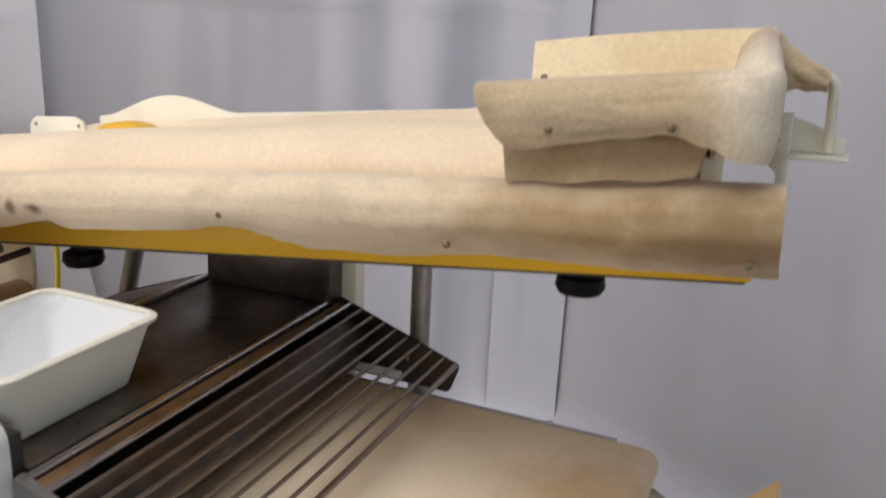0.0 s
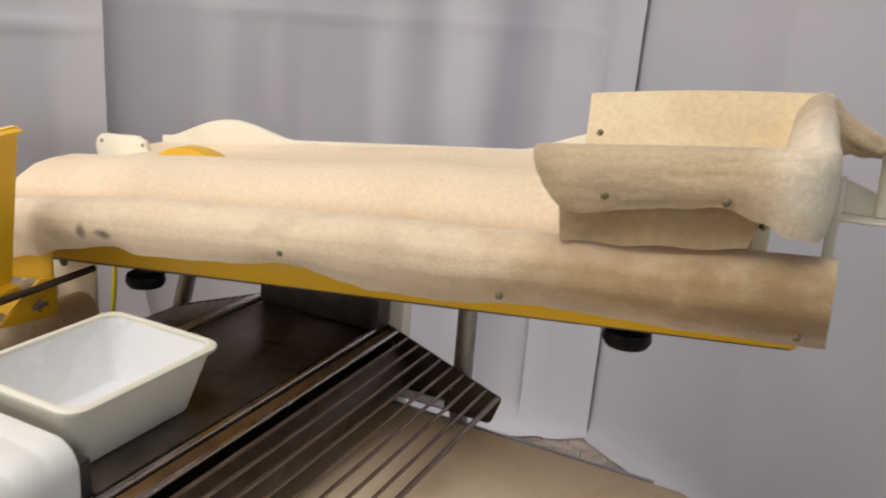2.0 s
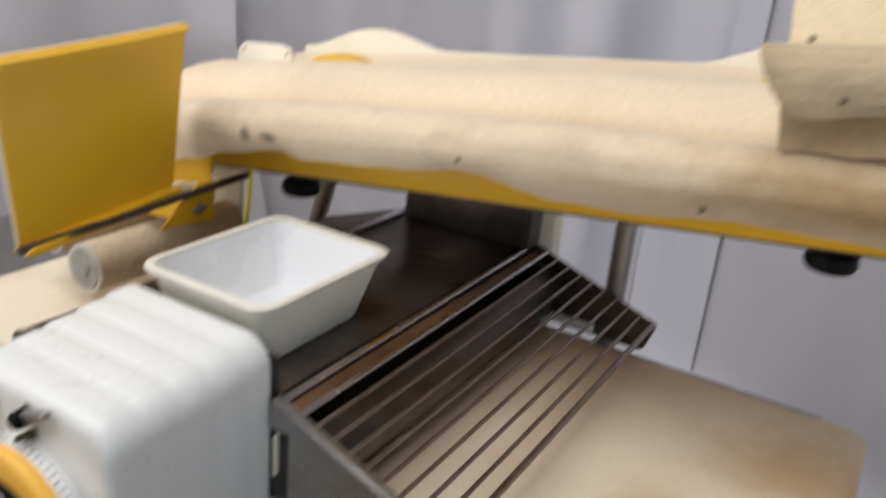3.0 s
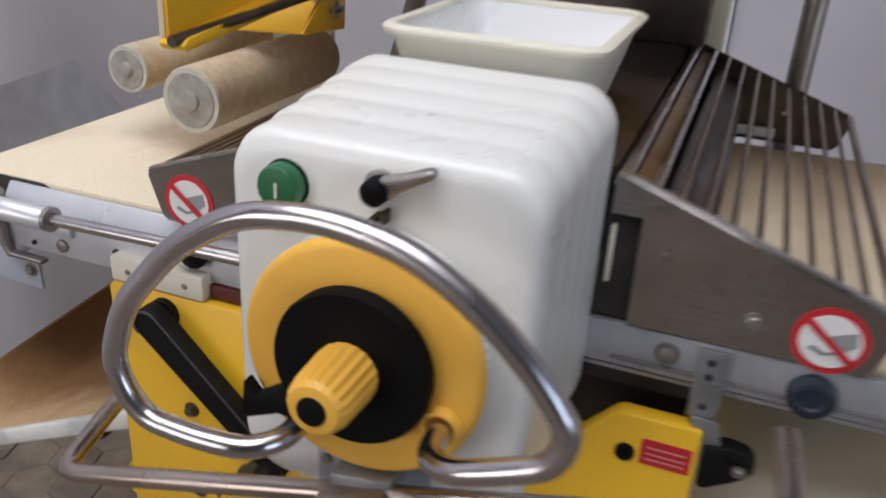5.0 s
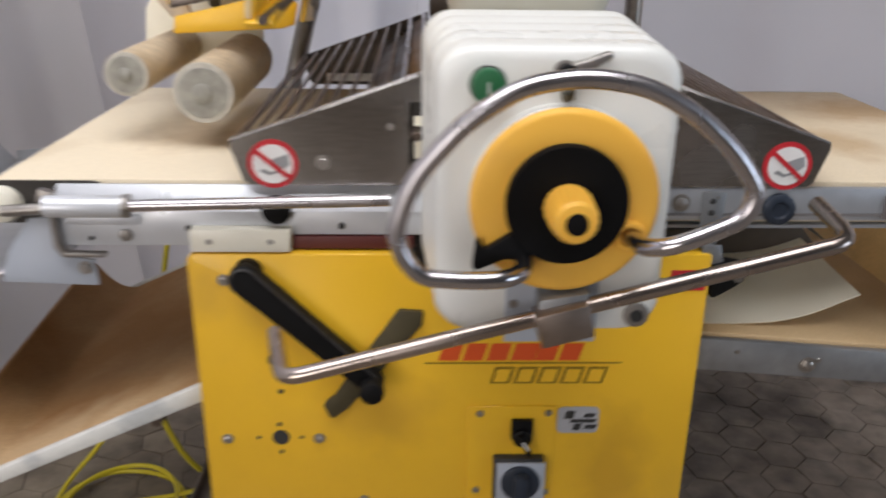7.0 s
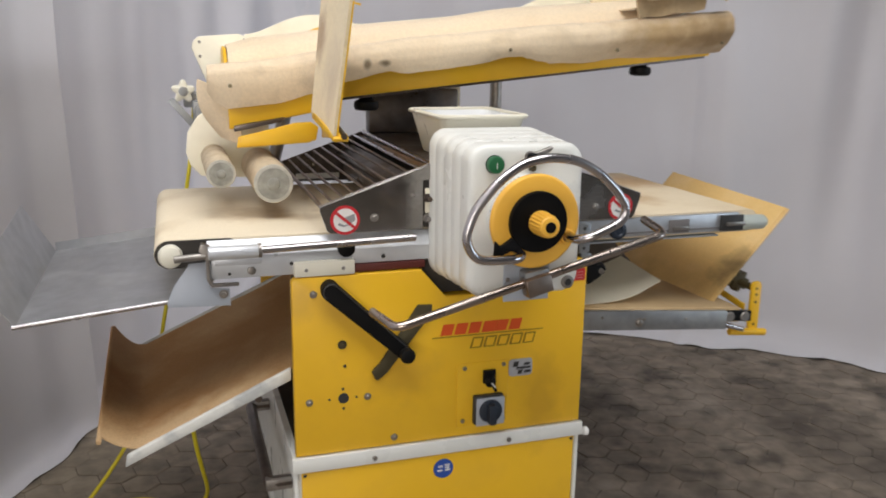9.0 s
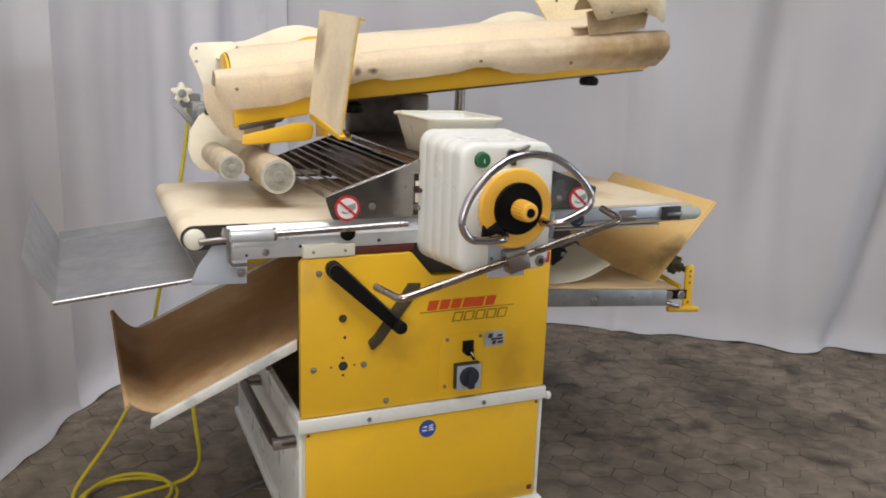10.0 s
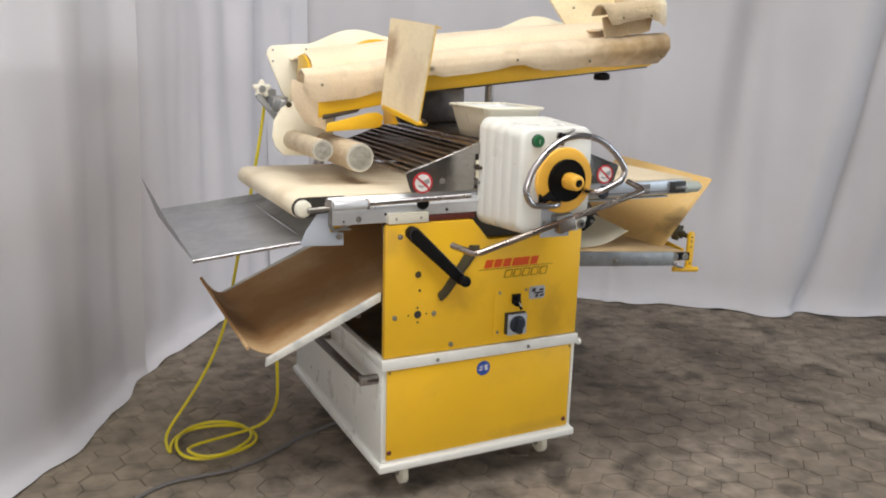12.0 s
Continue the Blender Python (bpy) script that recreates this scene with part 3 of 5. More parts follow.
for x, z, r in ((-0.226, 0.583, 0.0115), (-0.256, 0.583, 0.0025), (-0.198, 0.583, 0.0025), (-0.227, 0.604, 0.003), (-0.226, 0.56, 0.003), (-0.222, 0.655, 0.0035)):
    sp("hole", lathe((x, -0.0022, z), (0, -1, 0), [(0, r), (0.0012, r), (0.0014, r * 0.8)], 20), "printblack", plate)
cover = sp("cover_plate", box(0.028, 0.149, -0.0045, -0.0024, 0.48, 0.632, 0.0008, 1), "yellow", plate)
iso = sp("isolator_switch", box(0.065, 0.134, -0.018, -0.0045, 0.489, 0.556, 0.002), "printblack", plate, "grey rotary isolator switch")
sp("switch_plate", box(0.069, 0.136, -0.022, -0.0185, 0.486, 0.552, 0.0015), "bluegrey", iso)
sp("knob", merge(lathe((0.102, -0.022, 0.521), (0, -1, 0), [(0, 0.027), (0.004, 0.027), (0.006, 0.024)], 32), prism(rounded(0.092, 0.11, 0.494, 0.542, 0.006, 4), "y", -0.044, -0.028, 0.002)), "navy", iso)
sel = sp("selector_switch", box(0.088, 0.117, -0.012, -0.0045, 0.583, 0.613, 0.001), "black", plate, "black selector switch")
sp("knob", merge(lathe((0.1025, -0.012, 0.588), (0, -1, 0), [(0, 0.013), (0.006, 0.013), (0.008, 0.01)], 24), prism([(0.095, 0.597), (0.103, 0.598), (0.116, 0.568), (0.11, 0.566)], "y", -0.028, -0.019, 0.001)), "black", sel)
sp("tick", prism([(0.1, 0.589), (0.103, 0.59), (0.111, 0.578), (0.109, 0.577)], "y", -0.0292, -0.0284, 0), "paper", sel)
badge = sp("badge", prism(rounded(0.151, 0.208, 0.589, 0.63, 0.008, 4), "y", -0.004, -0.0024, 0), "silver", plate, "silver badge with dark shapes")
for a, b, c, d in ((0.16, 0.172, 0.612, 0.624), (0.168, 0.202, 0.606, 0.611), (0.172, 0.182, 0.594, 0.604), (0.188, 0.203, 0.596, 0.602), (0.186, 0.2, 0.614, 0.62)):
    sp("bar", prism([(a, c), (b, c), (b + 0.003, d), (a + 0.003, d)], "y", -0.005, -0.0042, 0), "printblack", badge)
# maker's mark as slanted blocks, a rule and outlined blocks
for i in range(6):
    x = -0.012 + i * 0.0318
    w = 0.026 if i != 3 else 0.031
    sp("print_block", prism([(x, 0.7015), (x + w, 0.7015), (x + w + 0.007, 0.7265), (x + 0.007, 0.7265)], "y", -0.0032, -0.0024, 0), "orangered", plate)
sp("print_rule", box(-0.03, 0.231, -0.0032, -0.0024, 0.6965, 0.6985, 0), "olive", plate)
for i in range(5):
    x = 0.057 + i * 0.0312
    a = [(x, 0.6665), (x + 0.026, 0.6665), (x + 0.033, 0.6915), (x + 0.007, 0.6915)]
    sp("print_outline", prism(a, "y", -0.0032, -0.0024, 0), "olive", plate)
    sp("print_fill", prism([(x + 0.0045, 0.6695), (x + 0.0225, 0.6695), (x + 0.028, 0.6885), (x + 0.0095, 0.6885)], "y", -0.0042, -0.0034, 0), "yellow", plate)
plug = sp("plug", lathe((0.27, -0.002, 0.811), (0, -1, 0), [(0, 0.0095), (0.003, 0.0092), (0.004, 0.007), (0.0015, 0.005)], 20), "matblack", plate, "black plug in the plate")
lab = sp("label", box(0.284, 0.33, -0.0032, -0.0022, 0.803, 0.831, 0), "red", plate, "small red and white label")
for z in (0.809, 0.815, 0.822):
    sp("bar", box(0.289, 0.325, -0.0042, -0.0034, z, z + 0.0014, 0), "pinkprint", lab)
stk = sp("sticker", lathe((-0.001, -0.004, 0.386), (0, -1, 0), [(0, 0.0235), (0.001, 0.0235)], 32), "blue", base, "round blue sticker")
for a, b, z in ((-0.016, -0.003, 0.38), (-0.014, -0.003, 0.39), (0.002, 0.014, 0.392), (0.003, 0.015, 0.38), (0.002, 0.013, 0.386)):
    sp("bar", box(a, b, -0.006, -0.0052, z, z + 0.0035, 0), "paper", stk)

# crank arm with its brown strap
AX, AZ, BX, BZ = -0.253, 0.8275, -0.099, 0.682
lean_a = math.atan2(BZ - AZ, BX - AX)


def capsule(r0, r1):
    """Outline of a tapered bar with round ends."""
    out = []
    for cx, cz, r, a0 in ((BX, BZ, r1, lean_a - math.pi / 2), (AX, AZ, r0, lean_a + math.pi / 2)):
        out += [(cx + r * math.cos(a0 + math.pi * k / 10), cz + r * math.sin(a0 + math.pi * k / 10)) for k in range(11)]
    return out


arm = sp("crank_arm", prism(capsule(0.0195, 0.0155), "y", -0.034, -0.012, 0.004, 3), "black", None, "black crank arm")
sp("rim", tube([(x, -0.0345, z) for x, z in capsule(0.0165, 0.0125)], 0.0016, 0.002, 6, 2, True), "blackgloss", arm)
sp("pivot_cap", lathe((AX + 0.001, -0.002, AZ + 0.001), (0, -1, 0), [(0, 0.0185), (0.01, 0.0185)], 24), "black", arm)
sp("knob", lathe((BX + 0.001, -0.034, BZ), (0, -1, 0), [(0, 0.013), (0.004, 0.015), (0.018, 0.0165), (0.023, 0.0145), (0.025, 0.009)], 28), "black", arm)
sp("strap", prism([(-0.064, 0.778), (-0.033, 0.776), (-0.034, 0.757), (-0.132, 0.633), (-0.152, 0.617), (-0.158, 0.62), (-0.165, 0.636), (-0.16, 0.645), (-0.15, 0.652)], "y", -0.01, -0.003, 0.001), "strap", None, "olive-brown metal strap")

# ---- tables ----


def belt_loop(x0, x1, ztop, r, th):
    """The side outline of an endless belt, flat above and below, round at both ends."""
    out = []
    for k in range(13):
        a = radians(90 + 180 * k / 12)
        out.append((x0 + r + (r + 0) * math.cos(a), ztop - r + r * math.sin(a)))
    for k in range(13):
        a = radians(-90 + 180 * k / 12)
        out.append((x1 - r + r * math.cos(a), ztop - r + r * math.sin(a)))
    return out


lt = sp("table_frame", merge(box(-0.487, -0.199, 0.012, 0.022, 0.858, 0.905, 0.002), box(-0.2, -0.03, 0.0121, 0.022, 0.873, 0.905, 0.001), prism([(0.006, 0.905), (0.022, 0.905), (0.03, 0.934), (0.026, 0.934)], "x", -0.487, -0.02, 0.001), box(-0.487, -0.03, 0.66, 0.67, 0.858, 0.93, 0.002), box(-0.487, -0.03, 0.03, 0.66, 0.873, 0.879, 0)), "zinc", None, "zinc-plated side rail of the table")
sp("belt", prism(belt_loop(-0.587, 0.09, 0.938, 0.029, 0), "y", 0.034, 0.655, 0.0015), "belt", lt, "cream canvas conveyor belt")
sp("belt_cheek", prism(belt_loop(-0.5855, -0.42, 0.9365, 0.0275, 0), "y", 0.0305, 0.0335, 0), "dark", lt)
sp("end_roller", lathe((-0.556, 0.012, 0.907), (0, 1, 0), [(0, 0.012), (0.003, 0.02), (0.012, 0.0235), (0.018, 0.0238)], 28), "tub", lt, "white roller end")
sp("axle", rod((-0.55, 0.006, 0.905), (-0.49, 0.006, 0.909), 0.0075, 12, 0.001), "bolt", lt)
sp("axle_bracket", prism([(-0.498, 0.935), (-0.482, 0.93), (-0.484, 0.90), (-0.484, 0.865), (-0.478, 0.852), (-0.43, 0.851), (-0.43, 0.846), (-0.482, 0.846), (-0.491, 0.86), (-0.491, 0.9), (-0.504, 0.92)], "y", 0.0, 0.012, 0.001), "bolt", lt)
sp("sleeve", lathe((-0.487, -0.014, 0.918), (1, 0, 0), [(0, 0.011), (0.001, 0.0135), (0.094, 0.0135), (0.096, 0.012)], 24), "zinc", lt, "pale sleeve round the pull rod")
sp("pull_rod", rod((-0.391, -0.014, 0.919), (-0.072, -0.014, 0.927), 0.0075, 16, 0.001), "chrome", lt, "polished pull rod")
sp("collar", lathe((-0.392, -0.014, 0.919), (1, 0, 0), [(0, 0.0145), (0.006, 0.0145)], 20), "bolt", lt)
for x, z, r, m in ((-0.457, 0.893, 0.0055, "bolt"), (-0.432, 0.893, 0.0055, "bolt"), (-0.404, 0.872, 0.0085, "bolt"), (-0.447, 0.868, 0.003, "printblack"), (-0.325, 0.882, 0.004, "printblack"), (-0.304, 0.869, 0.004, "printblack"), (-0.135, 0.885, 0.0045, "printblack")):
    sp("rivet", lathe((x, 0.012, z), (0, -1, 0), [(0, r), (0.003, r * 0.9), (0.004, r * 0.5)], 14), m, lt)
sp("lower_clip", box(-0.474, -0.385, 0.006, 0.012, 0.887, 0.9, 0.001), "zinc", lt)
sp("bumper", lathe((-0.214, -0.001, 0.908), (0, 1, 0), [(0, 0.014), (0.003, 0.018), (0.01, 0.018), (0.012, 0.014)], 24), "black", lt, "black rubber bumper")
sp("packing_block", box(-0.322, -0.198, -0.004, 0.034, 0.8545, 0.885, 0.003), "tub", None, "white plastic block")
for x in (-0.298, -0.222):
    sp("screw", lathe((x, -0.004, 0.869), (0, -1, 0), [(0, 0.004), (0.001, 0.003)], 10), "bolt")
sp("edging", box(-0.197, -0.045, 0.008, 0.034, 0.8555, 0.8715, 0.001), "maroon", None, "maroon rubber edging")

rt = sp("table_frame", merge(box(0.215, 0.742, 0.012, 0.022, 0.893, 0.936, 0.002), box(0.215, 0.742, 0.66, 0.67, 0.893, 0.936, 0.002), box(0.215, 0.7, 0.03, 0.66, 0.877, 0.881, 0)), "railzinc", None, "zinc-plated side rail of the table")
sp("belt", prism(belt_loop(0.11, 0.812, 0.938, 0.027, 0), "y", 0.034, 0.655, 0.0015), "beltright", rt, "cream canvas conveyor belt")
sp("clear_cap", lathe((0.75, 0.028, 0.907), (1, 0, 0), [(0, 0.017), (0.004, 0.019), (0.07, 0.018), (0.08, 0.012)], 20), "frosted", rt, "cloudy plastic end cap")
sp("slot", box(0.688, 0.7495, 0.004, 0.0115, 0.894, 0.932, 0.001), "printblack", rt)
sp("slot_bar", box(0.7, 0.752, -0.001, 0.0035, 0.907, 0.916, 0.001), "bolt", rt)
sp("slot", box(0.548, 0.602, 0.008, 0.0115, 0.896, 0.927, 0.001), "greycable", rt)
sp("latch", box(0.556, 0.6, 0.002, 0.0075, 0.904, 0.912, 0.002), "bolt", rt)
sp("rail_groove", box(0.24, 0.685, 0.0095, 0.0115, 0.9, 0.9035, 0), "greycable", rt)
sp("bumper", lathe((0.413, 0.001, 0.91), (0, 1, 0), [(0.002, 0.009), (0, 0.011), (0, 0.0165), (0.0025, 0.02), (0.009, 0.0205), (0.011, 0.017)], 28), "navy", rt, "black rubber bumper")
for x, z, r in ((0.29, 0.917, 0.011), (0.335, 0.925, 0.003), (0.335, 0.9, 0.003)):
    hexbolt(rt, (x, 0.012, z), r=r * 0.7)
sp("bracket", prism([(0.315, 0.932), (0.345, 0.932), (0.343, 0.868), (0.338, 0.862), (0.317, 0.862)], "y", 0.0075, 0.0105, 0.0006), "galvdull", rt)
for z in (0.92, 0.905, 0.874):
    sp("hole", lathe((0.329, 0.0074, z), (0, -1, 0), [(0, 0.004), (0.0004, 0.0035)], 12), "printblack", rt)
sp("clevis", prism([(0.322, 0.864), (0.346, 0.862), (0.352, 0.838), (0.336, 0.836), (0.324, 0.842)], "y", 0.004, 0.007, 0.0006), "galvdull", rt)
lever = sp("link_lever", prism([(0.338, 0.837), (0.36, 0.841), (0.378, 0.838), (0.385, 0.828), (0.381, 0.814), (0.37, 0.805), (0.346, 0.79), (0.338, 0.79)], "y", 0.0, 0.022, 0.004), "black", rt, "black link lever")
hexbolt(lever, (0.372, 0.0, 0.82), r=0.0045)
sp("rib", tube([(0.356, -0.001, 0.838), (0.376, -0.001, 0.832), (0.382, -0.001, 0.823)], 0.0025, 0.004, 8), "black", lever)

# blue-grey bracket that carries the pan
sp("pan_bracket", prism([(-0.567, 0.808), (-0.447, 0.803), (-0.448, 0.838), (-0.485, 0.842), (-0.487, 0.895), (-0.522, 0.893), (-0.553, 0.85), (-0.566, 0.82)], "y", 0.012, 0.017, 0.001), "bluegrey", None, "blue-grey plastic bracket plate")
hexbolt(sheeter, (-0.46, 0.012, 0.828), r=0.006)

# ---- head housing ----
H = bmesh.new()
rings = []
steps = [(0.014, 0.0098)]
for y, g in ((-0.012, 0.0092), (-0.055, 0.0068), (-0.098, 0.0046), (-0.142, 0.0023)):
    steps += [(y, g), (y - 0.004, g - 0.0018), (y - 0.008, g - 0.0021), (y - 0.014, g - 0.0019)]
steps += [(-0.182, 0.0), (-0.189, -0.0016), (-0.1935, -0.005), (-0.1955, -0.012)]
for y, g in steps:
    rings.append([H.verts.new((p[0], y, p[1])) for p in rounded(-0.0155 - g * 1.3, 0.2195 + g * (0.35 if g > 0 else 1.0), 0.848 - g * 0.6, 1.142 + g * 1.2, 0.036, 8)])
for u, v in zip(rings, rings[1:]):
    for i in range(len(u)):
        H.faces.new((u[i], u[(i + 1) % len(u)], v[(i + 1) % len(u)], v[i]))
H.faces.new(rings[0])
H.faces.new(rings[-1][::-1])
housing = sp("housing", H, "white", None, "white ribbed head housing", smooth=50)
sp("seam", box(-0.02, 0.218, 0.0145, 0.034, 0.86, 1.125, 0.001), "dark", housing)
DC = (0.108, 0.0, 1.005)


def dial_part(name, y, prof, material, label="", n=64, dx=0.0, dz=0.0, parent=None):
    return sp(name, lathe((DC[0] + dx, y, DC[2] + dz), (0, -1, 0), prof, n), material, parent or housing, label)


dial = dial_part("dial", -0.2155, [(0, 0.085), (0.001, 0.0885), (0.008, 0.0905), (0.012, 0.09), (0.0148, 0.0878), (0.0158, 0.084), (0.0162, 0.055)], "orange", "amber yellow plastic dial", dz=-0.002)
dial_part("back_ring", -0.196, [(0, 0.0865), (0.003, 0.087), (0.004, 0.086)], "white", dz=0.001, parent=dial)
sp("index_pin", merge(box(0.103, 0.108, -0.214, -0.1955, 1.0925, 1.099, 0.001), box(0.11, 0.113, -0.209, -0.1955, 1.093, 1.103, 0.001)), "strap", housing)
ring = dial_part("scale_ring", -0.2003, [(0, 0.0845), (0.0145, 0.0845), (0.015, 0.082)], "paper", "white scale ring with fine marks", dz=0.0, parent=dial)
for k in range(44):
    a = radians(-35 + k * 5.8)
    c, s_ = math.cos(a), math.sin(a)
    y0 = -0.2045 - 0.002 * (k % 3 == 0)
    bm = rod((DC[0] + 0.0846 * c, y0, DC[2] + 0.0846 * s_), (DC[0] + 0.0846 * c, -0.2115, DC[2] + 0.0846 * s_), 0.0007 + 0.0006 * (k % 5 == 0), 5)
    sp("tick", bm, "printgrey", dial)
dial_part("hub", -0.2314, [(0, 0.0545), (0.0015, 0.0572), (0.011, 0.058), (0.0145, 0.0565), (0.015, 0.024)], "matblack", "matt black dial hub with pointer", parent=dial)
sp("pointer", prism([(0.024, 0.972), (0.033, 0.961), (0.057, 0.977), (0.075, 0.965), (0.07, 0.95), (0.052, 0.952), (0.0245, 0.94), (0.0212, 0.944)], "y", -0.2445, -0.2325, 0.0015), "matblack", dial)
# fluted knob
K = bmesh.new()
kr = []
for y, r, fl in ((-0.2465, 0.0225, 0.3), (-0.251, 0.0225, 1), (-0.284, 0.0208, 1), (-0.29, 0.02, 0.4), (-0.2938, 0.0172, 0), (-0.2948, 0.011, 0)):
    kr.append([K.verts.new((DC[0] + (r + 0.0011 * fl * math.cos(20 * 2 * math.pi * i / 120)) * math.cos(2 * math.pi * i / 120), y, DC[2] + (r + 0.0011 * fl * math.cos(20 * 2 * math.pi * i / 120)) * math.sin(2 * math.pi * i / 120))) for i in range(120)])
for u, v in zip(kr, kr[1:]):
    for i in range(120):
        K.faces.new((u[i], u[(i + 1) % 120], v[(i + 1) % 120], v[i]))
K.faces.new(kr[0])
K.faces.new(kr[-1][::-1])
sp("knob", K, "orange", dial, "fluted amber yellow knob", smooth=30)
dial_part("knob_cap", -0.2942, [(0, 0.0105), (0.002, 0.01), (0.0028, 0.007)], "matblack", parent=dial, n=28)
for x, z in ((0.071, 0.952), (0.1715, 0.972)):
    sp("socket", lathe((x, -0.216, z), (0, -1, 0), [(0, 0.0155), (0.019, 0.015), (0.022, 0.0135), (0.0215, 0.0105), (0.016, 0.0098)], 24), "orange", dial)
Y = -0.286
handle = sp("handle", tube([(0.071, -0.225, 0.952), (0.068, -0.265, 0.9495), (0.05, Y + 0.004, 0.9485), (0.015, Y, 0.949), (-0.026, Y, 0.952), (-0.042, Y, 0.968), (-0.0515, Y, 0.995), (-0.036, Y, 1.042), (0.009, Y, 1.0935), (0.057, Y, 1.1245), (0.11, Y, 1.1325), (0.163, Y, 1.1245), (0.207, Y, 1.1), (0.244, Y, 1.0655), (0.266, Y, 1.034), (0.258, Y, 1.009), (0.226, Y, 0.994), (0.195, Y + 0.002, 0.981), (0.175, -0.268, 0.974), (0.1715, -0.225, 0.972)], 0.0085, 0.022, 18, 5), "chrome", housing, "polished bent-tube hand rail", smooth=60)
gb = sp("start_button", lathe((0.0335, -0.1955, 1.1055), (0, -1, 0), [(0, 0.0155), (0.002, 0.0165), (0.011, 0.0165), (0.0138, 0.015), (0.0146, 0.009)], 36), "green", housing, "round green start button")
sp("collar", lathe((0.0335, -0.1945, 1.1055), (0, -1, 0), [(0, 0.0178), (0.0025, 0.0175)], 36), "black", gb)
sp("mark", box(0.0327, 0.0343, -0.2108, -0.2102, 1.099, 1.110, 0), "paper", gb)
lv = sp("clamp_lever", prism([(0.1, 1.122), (0.105, 1.1125), (0.116, 1.1135), (0.128, 1.121), (0.145, 1.131), (0.148, 1.136), (0.143, 1.1385), (0.124, 1.131), (0.112, 1.1275)], "y", -0.209, -0.1985, 0.0035, 3), "bolt", housing, "grey metal clamping lever")
sp("boss", lathe((0.1065, -0.199, 1.117), (0, -1, 0), [(0, 0.009), (0.003, 0.0095), (0.014, 0.0092), (0.0165, 0.0075), (0.0175, 0.004)], 26), "matblack", lv)
sp("rim", lathe((0.105, -0.1945, 1.1175), (0, -1, 0), [(0, 0.0112), (0.003, 0.0112), (0.0035, 0.0095)], 26), "bolt", lv)
# plate, clamp block and long bar below the dial
sp("under_plate", box(0.058, 0.153, -0.1995, -0.1958, 0.838, 0.93, 0.001), "bluegrey", housing)
sp("screw", lathe((0.066, -0.1995, 0.882), (0, -1, 0), [(0, 0.005), (0.003, 0.004)], 12), "bolt", housing)
sp("ring_plug", merge(lathe((0.195, -0.195, 0.868), (0, -1, 0), [(0, 0.0135), (0.004, 0.013), (0.005, 0.009)], 24)), "bolt", housing)
sp("plug_hole", lathe((0.195, -0.199, 0.868), (0, -1, 0), [(0, 0.0075), (0.0016, 0.007)], 20), "printblack", housing)
ba, bb = Vector((-0.174, -0.244, 0.814)), Vector((0.389, -0.219, 0.953))
housing.location += Vector((-0.007, 0.001, -0.006))
dial.location += Vector((-0.001, 0, -0.003))
handle.location += Vector((-0.001, 0, -0.004))
bar = sp("safety_bar", tube([(-0.196, -0.149, 0.818), ba, bb, (0.381, -0.147, 0.9685)], 0.0086, 0.022, 16, 6), "barsteel", None, "worn steel safety bar with bent ends", smooth=60)
bd = (bb - ba).normalized()
cen = ba.lerp(bb, 0.492)
q = bd.to_track_quat("X", "Z")
blk = bmesh.new()
bmesh.ops.create_cube(blk, size=1)
for v in blk.verts:
    v.co = cen + Vector((0.002, -0.002, -0.009)) + q @ Vector((v.co.x * 0.054, v.co.y * 0.03, v.co.z * 0.036))
sp("clamp_block", bevel(blk, 0.003), "rodsteel", bar, "steel clamp block")
sp("carrier", prism([(0.08, 0.896), (0.13, 0.904), (0.126, 0.88), (0.082, 0.87)], "y", -0.235, -0.2, 0.003), "galvdull", bar)

